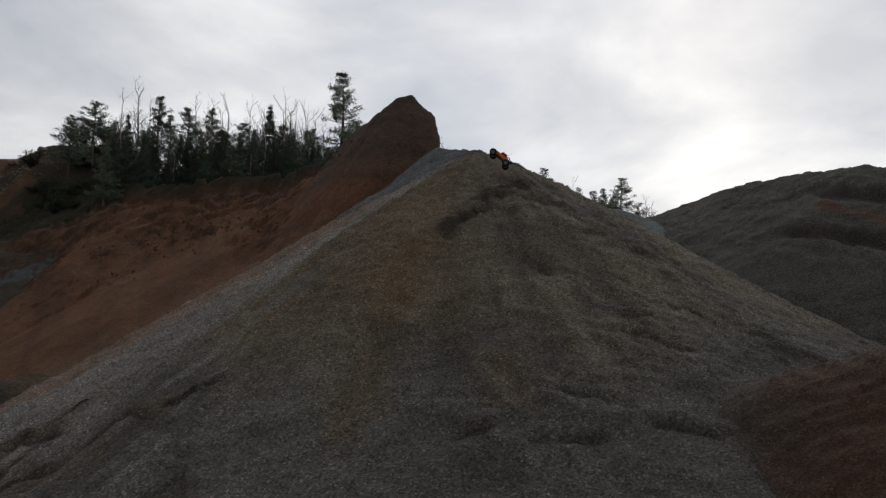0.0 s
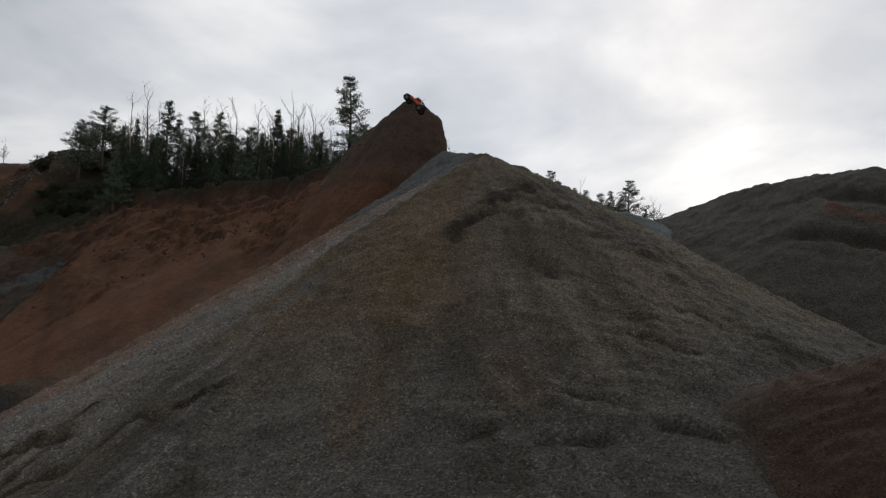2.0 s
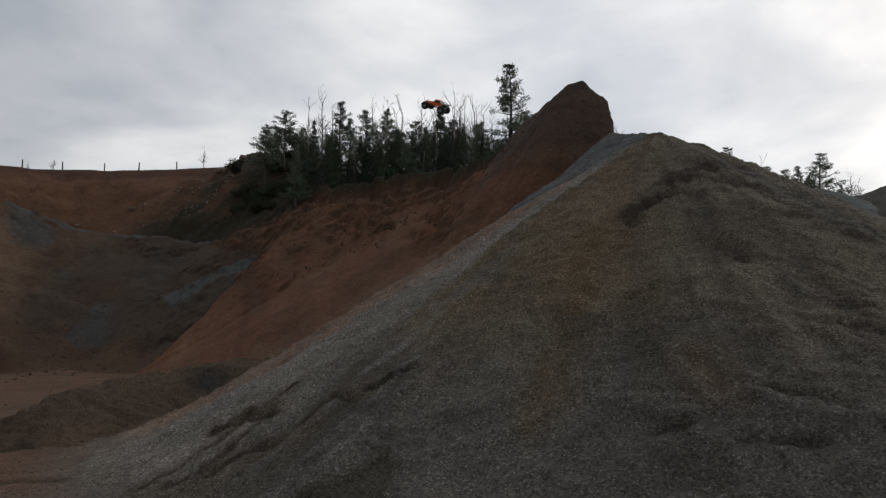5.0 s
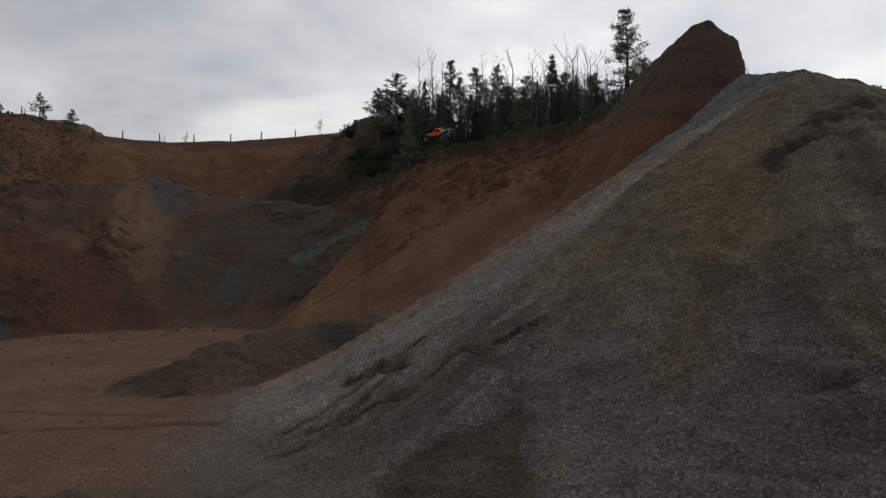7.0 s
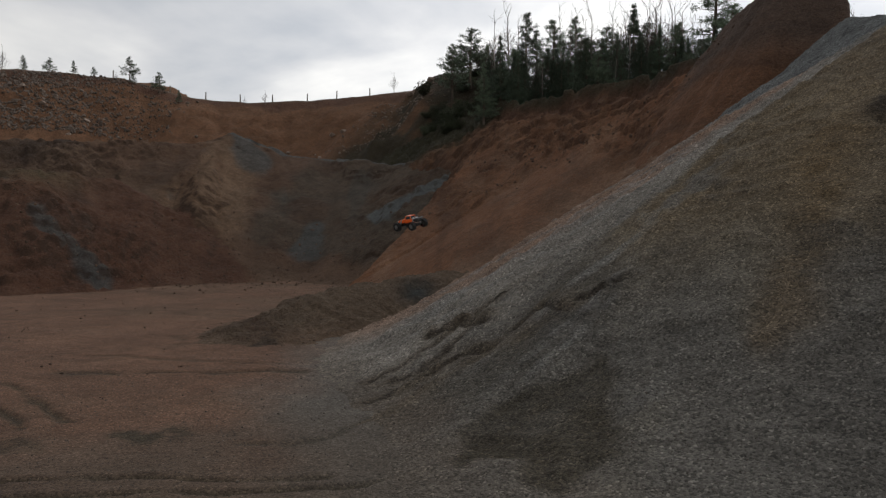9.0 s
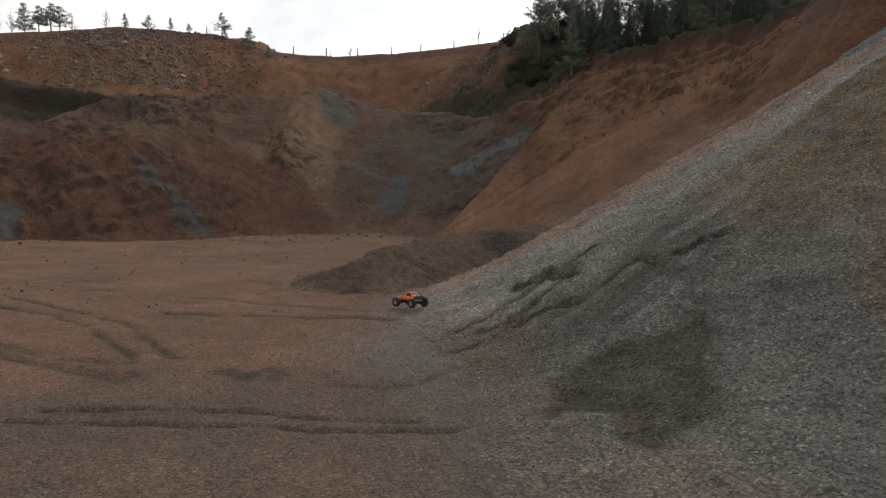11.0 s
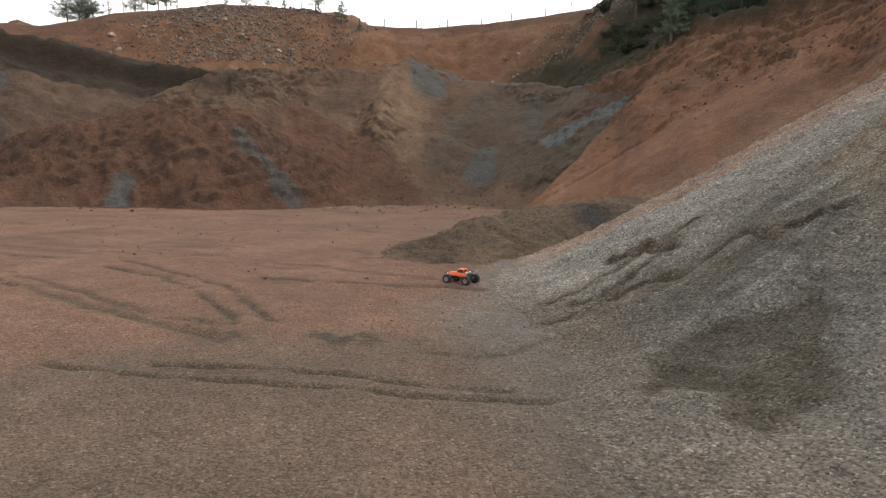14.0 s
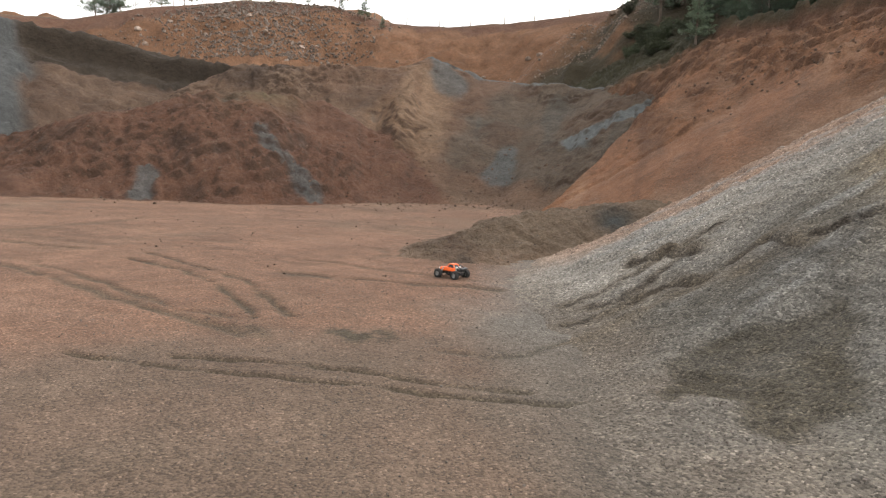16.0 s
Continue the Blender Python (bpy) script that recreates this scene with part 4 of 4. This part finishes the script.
def shrub(m, width, seed, label="low tangled green scrub on the bank"):
    rng = random.Random(seed)
    t = empty("shrub", m, label, "shrub", "scrub on the bank")
    v, f, lv, lf = [], [], [], []
    for i in range(26):
        q, r = rng.uniform(0, 6.283), rng.uniform(0.1, 0.55) * width
        e = Vector((math.cos(q) * r, math.sin(q) * r, rng.uniform(0.25, 0.75) * width))
        stick(v, f, (0.2 * e.x, 0.2 * e.y, -0.1), e, 0.016, 0.005, 3)
        for s in (0.5, 0.75, 1.0):
            tuft(lv, lf, rng, e * s, 0.10 * width + 0.05, 40)
    tagged(part_arrays("stem_cluster", v, f, M_TWIG, t), kind="stuff")
    tagged(part_arrays("foliage", lv, lf, M_SCRUB, t), kind="stuff")
    return t


def ground_z(x, y):
    """Height of the earth at a place."""
    hit, loc, *_ = scene.ray_cast(DEPS, Vector((x, y, 60)), Vector((0, 0, -1)))
    return loc.z if hit else 0.0


bpy.context.view_layer.update()
DEPS = bpy.context.evaluated_depsgraph_get()

# tops of the trees on the wooded edge
PINE_TOPS = [(-18.5, 32.0, 12.0), (-18.1, 33.4, 13.2), (-12.5, 28.4, 11.7), (-11.0, 27.9, 11.0), (-10.8, 30.1, 11.7), (-4.4, 27.7, 12.5), (-3.5, 25.8, 9.7), (-12.9, 30.4, 11.5), (-16.3, 32.1, 11.7)]
SPRUCE_TOPS = [(-7.8, 29.0, 11.5), (-9.0, 26.5, 9.5), (-7.9, 26.9, 9.6), (-8.9, 28.6, 10.5), (-6.5, 27.2, 9.6), (-5.7, 27.4, 9.8), (-5.1, 26.5, 9.0), (-12.7, 27.2, 9.8), (-10.9, 26.9, 9.5), (-12.7, 26.1, 8.9), (-10.1, 27.2, 9.4), (-4.3, 24.6, 8.3), (-11.4, 25.6, 8.6), (-12.9, 24.8, 8.4), (-10.0, 26.1, 8.7), (-8.3, 25.7, 8.7)]
BARE_TOPS = [(-13.8, 27.8, 11.4), (-14.1, 29.8, 12.6), (-9.1, 27.5, 11.1), (-8.9, 29.7, 11.9), (-7.5, 30.1, 11.6), (-7.4, 32.2, 12.6), (-6.6, 31.3, 12.1), (-6.4, 32.4, 12.3), (-10.7, 29.1, 11.1), (-8.6, 30.8, 11.8), (-13.3, 29.1, 11.5), (-6.2, 28.3, 10.5)]
RIGHT_PINES = [(3.7, 27.8, 8.2), (4.4, 28.7, 8.5), (4.6, 27.6, 7.8), (5.6, 29.5, 7.9), (6.1, 29.4, 7.8), (7.0, 30.2, 7.8), (7.4, 30.1, 7.9), (7.9, 28.9, 8.1), (8.6, 28.8, 6.8), (8.1, 31.0, 7.7)]
RIGHT_BARES = [(6.3, 31.4, 8.6), (9.2, 29.6, 7.4), (9.4, 29.5, 7.1), (-0.0, 16.3, 6.2)]
CREST_PINES = [(-52.7, 27.2, 14.9), (-51.0, 28.2, 14.7), (-49.4, 29.1, 14.5), (-48.7, 30.2, 14.0), (-46.4, 31.9, 14.0), (-44.5, 32.8, 13.8), (-42.9, 33.3, 12.4)]
CREST_PINES_LEFT = [(-60.4, 18.6, 13.9), (-59.0, 18.4, 13.2), (-57.0, 20.8, 13.6), (-56.6, 23.4, 14.4), (-54.6, 23.2, 13.8), (-53.6, 26.2, 14.6), (-60.0, 17.6, 13.7), (-59.5, 19.3, 13.6), (-58.1, 20.1, 13.9), (-57.5, 21.9, 14.2), (-56.2, 22.4, 13.9), (-55.3, 24.4, 14.2), (-47.5, 32.4, 14.3)]
CREST_BARES = [(-29.8, 42.8, 14.1), (-39.8, 36.9, 12.2), (-38.7, 38.0, 12.8), (-47.0, 30.9, 13.7)]
FENCE = [(-49.6, 32.4, 14.5), (-45.6, 34.6, 12.9), (-42.8, 35.7, 12.4), (-40.7, 37.3, 12.3), (-39.0, 39.1, 12.6), (-36.7, 40.6, 12.8), (-34.6, 41.7, 12.9), (-31.9, 42.5, 12.9), (-27.2, 42.2, 12.8)]

PINES = [pine_tree(pose(-7 - 1.6 * i, 35, ground_z(-7 - 1.6 * i, 35)), 5.0, 11 + i, b, w) for i, (b, w) in enumerate(((0.25, 0.26), (0.35, 0.30), (0.12, 0.17), (0.3, 0.22)))]
SPRUCES = [spruce_tree(pose(-8.4 - 2 * i, 33, ground_z(-8.4 - 2 * i, 33)), 4.5, 31 + i) for i in range(3)]
BARES = [bare_tree(pose(-7.8 - 1.9 * i, 34, ground_z(-7.8 - 1.9 * i, 34)), 4.6, 51 + i) for i in range(4)]


def plant(tops, sources, size, rng, lowest=0.0):
    for i, (x, y, top) in enumerate(tops):
        z = max(ground_z(x, y), lowest) - 0.05
        src = sources[i % len(sources)]
        ob = copy_thing(src, pose(x, y, z, 0, 0, rng.uniform(0, 360)))
        k = max(top - z, 0.8) / size
        w = k * rng.uniform(0.9, 1.15) if k > 0.5 else k * 1.25
        ob.scale = (w, w, k)


def plant_all():
    rng = random.Random(5)
    tall = PINES[2:3] + PINES[:1]
    plant(PINE_TOPS[5:6], [PINES[2]], 5.0, rng)
    plant(PINE_TOPS[:5] + PINE_TOPS[6:], PINES, 5.0, rng)
    plant(SPRUCE_TOPS[::2], SPRUCES, 4.5, rng)
    plant(SPRUCE_TOPS[1::2], PINES, 5.0, rng)
    plant([(x + 0.5, y + 0.6, top + 0.4) for x, y, top in SPRUCE_TOPS[::3]], BARES, 4.6, rng)
    plant(BARE_TOPS, BARES, 4.6, rng)
    # the thicket under them, close behind the edge, and thin leafless birches all through it
    low = [(x, y, ground_z(x, y) + rng.uniform(1.5, 3.0)) for x, y in ((-13.6 + 0.42 * i + rng.uniform(-0.2, 0.2), 25.6 + 0.05 * i + rng.uniform(-0.6, 1.2)) for i in range(24))]
    plant(low, SPRUCES, 4.5, rng)
    thin = [(x, y, rng.uniform(9.6, 11.6)) for x, y in ((-15.0 + 0.45 * i + rng.uniform(-0.2, 0.2), 29.0 + rng.uniform(-1.2, 1.8)) for i in range(22))]
    plant(thin, BARES, 4.6, rng)
    plant(RIGHT_PINES, tall, 5.0, rng)
    plant(RIGHT_BARES, BARES, 4.6, rng)
    plant(CREST_PINES, tall, 5.0, rng)
    plant([(x, y, top + 1.0) for x, y, top in CREST_PINES_LEFT], PINES[:2] + BARES[:1], 5.0, rng)
    plant(CREST_BARES, BARES, 4.6, rng)
    for ob in PINES + SPRUCES + BARES:
        ob.scale = (0.6, 0.6, 0.6)


plant_all()


def fence_post(m):
    post = empty("fence_post", m, "thin grey weathered fence post on the crest", "fence post", "fence posts on the crest")
    v, f = [], []
    stick(v, f, (0, 0, -0.2), (0.02, 0, 1.0), 0.045, 0.035, 7)
    part_arrays("shaft", v, f, M_POST, post)
    v, f = [], []
    stick(v, f, (0.02, 0, 1.0), (0.02, 0, 1.03), 0.035, 0.012, 7)
    part_arrays("cap", v, f, M_POST, post)
    return post


def build_fence():
    first = None
    for x, y, top in FENCE:
        z = ground_z(x, y)
        if first is None:
            first = fence_post(pose(x, y, z))
            ob = first
        else:
            ob = copy_thing(first, pose(x, y, z, 0, 0, 40 * x))
        ob.scale = (1.2, 1.2, max(0.6, min(1.4, top - z)))


build_fence()


def build_scrub():
    rng = random.Random(8)
    base = [shrub(pose(-21.5 + i, 38 + i, ground_z(-21.5 + i, 38 + i)), 2.0, 71 + i) for i in range(3)]
    spots = []
    for i in range(26):
        az = radians(rng.uniform(26.0, 35.0))
        d = rng.uniform(27.0, 40.0)
        spots.append((-math.sin(az) * d, math.cos(az) * d))
    for i in range(14):
        az = radians(rng.uniform(9.0, 26.0))
        d = rng.uniform(24.5, 27.0)
        spots.append((-math.sin(az) * d, math.cos(az) * d))
    for i in range(46):
        spots.append((rng.uniform(-19.5, -12.8), rng.uniform(27.0, 33.5)))
    for i, (x, y) in enumerate(spots):
        z = ground_z(x, y)
        if z < 6.3:
            continue
        ob = copy_thing(base[i % 3], pose(x, y, z - 0.1, 0, 0, rng.uniform(0, 360)))
        k = rng.uniform(0.22, 0.6)
        ob.scale = (k, k, k * rng.uniform(0.7, 1.1))


build_scrub()


def rock_points(rng, size):
    """The eight to twelve corners of a broken stone, as a hull."""
    bm = bmesh.new()
    bmesh.ops.create_icosphere(bm, subdivisions=1, radius=size)
    for v in bm.verts:
        v.co *= rng.uniform(0.65, 1.15)
        v.co.z *= 0.75
    return bm


def build_boulders():
    rng = random.Random(14)
    meshes = []
    for i in range(6):
        bm = rock_points(rng, 0.5)
        me = bpy.data.meshes.new("boulder")
        bm.to_mesh(me)
        bm.free()
        me.materials.append(M_STONE)
        meshes.append(me)
    for i in range(44):
        az = radians(rng.uniform(31, 72))
        d = 46 + 9 * smooth(np.array(math.degrees(az)), 35, 60) - rng.uniform(-2.5, 5.5)
        x, y = -math.sin(az) * float(d), math.cos(az) * float(d)
        z = ground_z(x, y)
        k = rng.uniform(0.2, 0.7)
        ob = new("boulder", meshes[i % 6])
        ob.matrix_world = pose(x, y, z + 0.1 * k, rng.uniform(0, 40), rng.uniform(0, 40), rng.uniform(0, 360)) @ Matrix.Diagonal((k, k, k, 1))
        tagged(ob, "pale broken boulder on the orange quarry wall", "boulder", "boulders on the quarry wall")


build_boulders()


def rubble(name, label, count, spot, sizes, seed, material):
    """Loose stones past counting, strewn by spot(rng)."""
    rng = random.Random(seed)
    shapes = []
    for i in range(5):
        bm = rock_points(rng, 1.0)
        shapes.append(([v.co.copy() for v in bm.verts], [[v.index for v in f.verts] for f in bm.faces]))
        bm.free()
    vs, fs = [], []
    for i in range(count):
        x, y = spot(rng)
        z = ground_z(x, y)
        k = rng.uniform(*sizes) * rng.choice((0.6, 1, 1, 1.3))
        co, fa = shapes[i % 5]
        turn = Euler((rng.uniform(0, 6), rng.uniform(0, 6), rng.uniform(0, 6))).to_matrix()
        o = len(vs)
        vs += [tuple(turn @ c * k + Vector((x, y, z + 0.25 * k))) for c in co]
        fs += [[o + j for j in f] for f in fa]
    me = bpy.data.meshes.new(name)
    me.from_pydata(vs, [], fs)
    me.materials.append(material)
    tagged(new(name, me), label, "stones", "", "stuff")


def on_wall(a0, a1, r0, r1):
    def spot(rng):
        az = radians(a0 + (a1 - a0) * (0.5 + 0.25 * (rng.random() + rng.random() + rng.random() + rng.random() - 2) * 1.4))
        d = rng.uniform(r0, r1)
        return -math.sin(az) * d, math.cos(az) * d
    return spot


rubble("rubble", "grey and pink blasted rubble lying on the orange wall", 3200, on_wall(52, 72, 50.0, 57.0), (0.045, 0.13), 21, M_STONE)
rubble("rubble", "pale stones scattered on the orange earth", 700, on_wall(29, 40, 38, 46), (0.03, 0.085), 22, M_STONE)
rubble("clods", "dark clods of earth fallen on the pit floor", 320, lambda r: (r.uniform(-16, -6), r.uniform(3, 14)), (0.006, 0.02), 23, M_CLOD)


def on_faces(rng):
    a = rng.uniform(0, 1)
    x, y = -25.0 + 11.0 * a, 4.5 + 13.0 * a
    return x + rng.gauss(0, 1.8), y + rng.gauss(0, 1.6)


def on_red(rng):
    a = rng.uniform(0, 1)
    return -10.5 + 7.5 * a + rng.gauss(0, 0.9), 20.6 - 1.2 * a + rng.gauss(0, 1.3)


rubble("clods", "dark clods of earth lying on the tipped soil", 1100, on_faces, (0.012, 0.045), 26, M_CLOD)
rubble("clods", "dark clods of earth broken from the red bank", 380, on_red, (0.015, 0.055), 27, M_CLOD)


def near_pile(rng):
    a, d = rng.uniform(0, 6.283), 8.3 + rng.gauss(0, 0.5)
    return 0.59 + d * math.cos(a), 10.98 + d * math.sin(a)


rubble("loose_gravel", "loose grey stones round the foot of the pile", 3000, near_pile, (0.004, 0.010), 24, M_PEBBLE)
rubble("loose_gravel", "loose stones strewn on the gravel floor", 5000, lambda r: (r.uniform(-6.5, 1.0), r.uniform(1.2, 5.5)), (0.003, 0.007), 25, M_PEBBLE)


def rounded_box(bm, centre, size, bevel, taper=(1, 1), turn=0):
    """A box with rounded edges; taper narrows its top."""
    geo = bmesh.ops.create_cube(bm, size=1)["verts"]
    for v in geo:
        k = v.co.z + 0.5
        v.co.x *= size[0] * (1 + (taper[0] - 1) * k)
        v.co.y *= size[1] * (1 + (taper[1] - 1) * k)
        v.co.z *= size[2]
    if turn:
        bmesh.ops.rotate(bm, verts=geo, cent=(0, 0, 0), matrix=Matrix.Rotation(radians(turn), 3, "Y"))
    bmesh.ops.translate(bm, verts=geo, vec=centre)
    edges = list({e for v in geo for e in v.link_edges})
    bmesh.ops.bevel(bm, geom=edges, offset=bevel, segments=2, affect="EDGES")
    return bm


def ring(bm, profile, n=24):
    """A turned body about the y axis from (radius, y) pairs."""
    loops = []
    for r, y in profile:
        loops.append([bm.verts.new((r * math.cos(2 * math.pi * i / n), y, r * math.sin(2 * math.pi * i / n))) for i in range(n)])
    for a, b in zip(loops, loops[1:]):
        for i in range(n):
            bm.faces.new((a[i], a[(i + 1) % n], b[(i + 1) % n], b[i]))
    return loops


def build_wheel(car, x, side):
    bm = bmesh.new()
    ring(bm, [(0.038, -0.032), (0.054, -0.034), (0.063, -0.026), (0.065, -0.01), (0.065, 0.01), (0.063, 0.026), (0.054, 0.034), (0.038, 0.032), (0.038, -0.032)], 28)
    for i in range(18):
        q = 2 * math.pi * i / 18
        for off, s in ((-0.016, 1), (0.016, -1)):
            geo = bmesh.ops.create_cube(bm, size=1)["verts"]
            bmesh.ops.scale(bm, verts=geo, vec=(0.012, 0.026, 0.008))
            bmesh.ops.translate(bm, verts=geo, vec=(0, off, 0.067))
            bmesh.ops.rotate(bm, verts=geo, cent=(0, 0, 0), matrix=Matrix.Rotation(q + 0.1 * s, 3, "Y"))
    tyre_mesh = bm
    wheel = part("wheel", tyre_mesh, M_RUBBER, car, "knobbly black tyre")
    wheel.location = (x, side * 0.142, 0.069)
    bm = bmesh.new()
    ring(bm, [(0.039, -side * 0.028), (0.036, side * 0.026), (0.030, side * 0.030), (0.026, side * 0.016), (0.010, side * 0.016), (0.008, side * 0.024), (0.0005, side * 0.024)], 24)
    part("rim", bm, M_RIM, wheel, "pale plastic dish rim")
    bm = bmesh.new()
    ring(bm, [(0.007, side * 0.022), (0.007, side * 0.031), (0.0005, side * 0.031)], 6)
    part("wheel_nut", bm, M_DUST, wheel, "dusty metal hexagon nut")
    return wheel


def build_car():
    car = empty("radio_control_truck", pose(-5.81, 5.19, 0), "orange radio-controlled monster truck with black tyres", "toy car")
    bm = bmesh.new()
    rounded_box(bm, (0, 0, 0.085), (0.40, 0.10, 0.018), 0.005)
    part("chassis", bm, M_BLACK, car, "black plastic chassis plate")
    bm = bmesh.new()
    rounded_box(bm, (0.125, 0, 0.135), (0.19, 0.135, 0.055), 0.014, (0.92, 0.86), 5)
    hood = part("hood", bm, M_ORANGE, car)
    bm = bmesh.new()
    rounded_box(bm, (0.235, 0, 0.108), (0.03, 0.15, 0.03), 0.008)
    part("front_bumper", bm, M_BLACK, car, "black plastic front bumper")
    bm = bmesh.new()
    rounded_box(bm, (-0.035, 0, 0.14), (0.18, 0.15, 0.06), 0.012, (0.96, 0.92))
    body = part("body", bm, M_ORANGE, car)
    bm = bmesh.new()
    rounded_box(bm, (-0.025, 0, 0.192), (0.155, 0.132, 0.052), 0.012, (0.58, 0.80))
    cab = part("cab", bm, M_WINDOW, car, "cab with smoked black windows")
    bm = bmesh.new()
    rounded_box(bm, (-0.028, 0, 0.221), (0.098, 0.108, 0.012), 0.004)
    part("roof", bm, M_ORANGE, cab, "orange roof panel")
    for sy in (-1, 1):
        for x0, x1 in ((0.05, 0.018), (-0.10, -0.072)):
            v, f = [], []
            stick(v, f, (x0, sy * 0.066, 0.168), (x1, sy * 0.053, 0.218), 0.006, 0.006, 6)
            part_arrays("pillar", v, f, M_ORANGE, cab, "orange windscreen pillar")
    bm = bmesh.new()
    rounded_box(bm, (-0.165, 0, 0.145), (0.12, 0.13, 0.045), 0.010, (0.95, 0.95), -4)
    part("bed", bm, M_BLACK, car, "black load bed")
    bm = bmesh.new()
    rounded_box(bm, (-0.12, 0, 0.178), (0.035, 0.118, 0.022), 0.005)
    part("rear_panel", bm, M_PALE, car, "white panel behind the cab")
    for sy in (-1, 1):
        v, f = [], []
        for a, b in (((-0.10, 0.05, 0.17), (-0.115, 0.05, 0.215)), ((-0.115, 0.05, 0.215), (-0.215, 0.055, 0.172)), ((-0.215, 0.055, 0.172), (-0.225, 0.055, 0.14))):
            stick(v, f, (a[0], sy * a[1], a[2]), (b[0], sy * b[1], b[2]), 0.006, 0.006, 6)
        part_arrays("roll_bar", v, f, M_BLACK, car, "black tubular roll bar")
    bm = bmesh.new()
    rounded_box(bm, (-0.235, 0, 0.178), (0.055, 0.15, 0.008), 0.003, (1, 1), -12)
    wing = part("rear_wing", bm, M_BLACK, car, "black plastic rear wing")
    for sy in (-1, 1):
        v, f = [], []
        stick(v, f, (-0.20, sy * 0.03, 0.13), (-0.232, sy * 0.035, 0.176), 0.006, 0.005, 6)
        part_arrays("stay", v, f, M_BLACK, wing)
    v, f = [], []
    stick(v, f, (-0.09, 0.05, 0.22), (-0.11, 0.055, 0.31), 0.0025, 0.0015, 5)
    part_arrays("antenna", v, f, M_BLACK, car, "thin black aerial tube")
    for sx in (0.165, -0.165):
        v, f = [], []
        stick(v, f, (sx, -0.12, 0.074), (sx, 0.12, 0.074), 0.010, 0.010, 8)
        stick(v, f, (sx, -0.035, 0.074), (sx, 0.035, 0.074), 0.026, 0.026, 10)
        part_arrays("axle", v, f, M_BLACK, car, "black axle with gearbox housing")
        for sy in (-1, 1):
            build_wheel(car, sx, sy)
            v, f = [], []
            stick(v, f, (sx * 0.95, sy * 0.085, 0.082), (sx * 0.75, sy * 0.055, 0.165), 0.010, 0.010, 8)
            stick(v, f, (sx * 0.95, sy * 0.085, 0.082), (sx * 0.86, sy * 0.07, 0.12), 0.015, 0.015, 8)
            part_arrays("shock_absorber", v, f, M_DUST, car, "dusty metal shock absorber")
    car.scale = (0.72, 0.72, 0.72)
    for sy in (-1, 1):
        bm = bmesh.new()
        rounded_box(bm, (0.218, sy * 0.045, 0.138), (0.012, 0.03, 0.018), 0.003)
        part("headlight", bm, M_PALE, hood, "pale headlight")
    return car


CAR = build_car()


def motions():
    walk(CAR, [
        (0, pose(0.77, 9.26, 3.86, 0, -43, 176)),
        (0.5, pose(0.45, 9.28, 4.13, 0, -45, 176)),
        (1, pose(0.10, 9.29, 4.38, 0, -47, 176)),
        (1.5, pose(-0.22, 9.23, 4.57, -3, -46, 177)),
        (2, pose(-0.54, 9.14, 4.69, -6, -44, 177)),
        (2.5, pose(-0.91, 9.07, 4.76, -8, -44, 178)),
        (3, pose(-1.21, 8.98, 4.76, -11, -42, 178)),
        (3.5, pose(-1.58, 8.89, 4.72, -14, -38, 178)),
        (4, pose(-1.89, 8.77, 4.65, -17, -33, 178)),
        (4.5, pose(-2.23, 8.61, 4.50, -18, -27, 178)),
        (4.7, pose(-2.31, 8.54, 4.42, -18, -25, 178)),
        (5.4, pose(-2.70, 8.31, 4.12, -18, -16, 176)),
        (6.1, pose(-3.11, 7.99, 3.73, -18, -8, 174)),
        (6.8, pose(-3.58, 7.62, 3.30, -18, -2, 172)),
        (7, pose(-3.70, 7.52, 3.16, -17, -1, 172)),
        (7.5, pose(-3.94, 7.30, 2.82, -15, 2, 171)),
        (8, pose(-4.19, 7.00, 2.39, -13, 3, 170)),
        (8.5, pose(-4.42, 6.77, 1.97, -13, 3, 170)),
        (9, pose(-4.63, 6.51, 1.50, -13, 2, 169)),
        (9.5, pose(-4.81, 6.23, 1.08, -13, 0, 168)),
        (10, pose(-4.96, 5.89, 0.56, -12, -2, 168)),
        (10.2, pose(-5.02, 5.80, 0.40, -12, -3, 168)),
        (10.5, pose(-5.13, 5.74, 0.02, -6, -2, 170)),
        (10.9, pose(-5.23, 5.69, 0.07, 3, 4, 175)),
        (11.3, pose(-5.32, 5.65, 0.02, 0, -2, 182)),
        (11.8, pose(-5.41, 5.60, 0.02, 0, 0, 187)),
        (12.3, pose(-5.48, 5.57, 0.01, 0, 0, 190)),
        (12.5, pose(-5.38, 5.37, 0.01, 0, 0, 190)),
        (13, pose(-5.38, 5.30, 0.01, 0, 0, 191)),
        (13.5, pose(-5.42, 5.30, 0.01, 0, 0, 192)),
        (14, pose(-5.48, 5.28, 0.01, 0, 0, 192)),
        (14.5, pose(-5.60, 5.31, 0.01, 0, 0, 192)),
        (15, pose(-5.68, 5.30, 0.01, 0, 0, 190)),
        (15.5, pose(-5.78, 5.28, 0.01, 0, 0, 188)),
        (16, pose(-5.89, 5.26, 0.01, 0, 0, 187)),
    ])


motions()
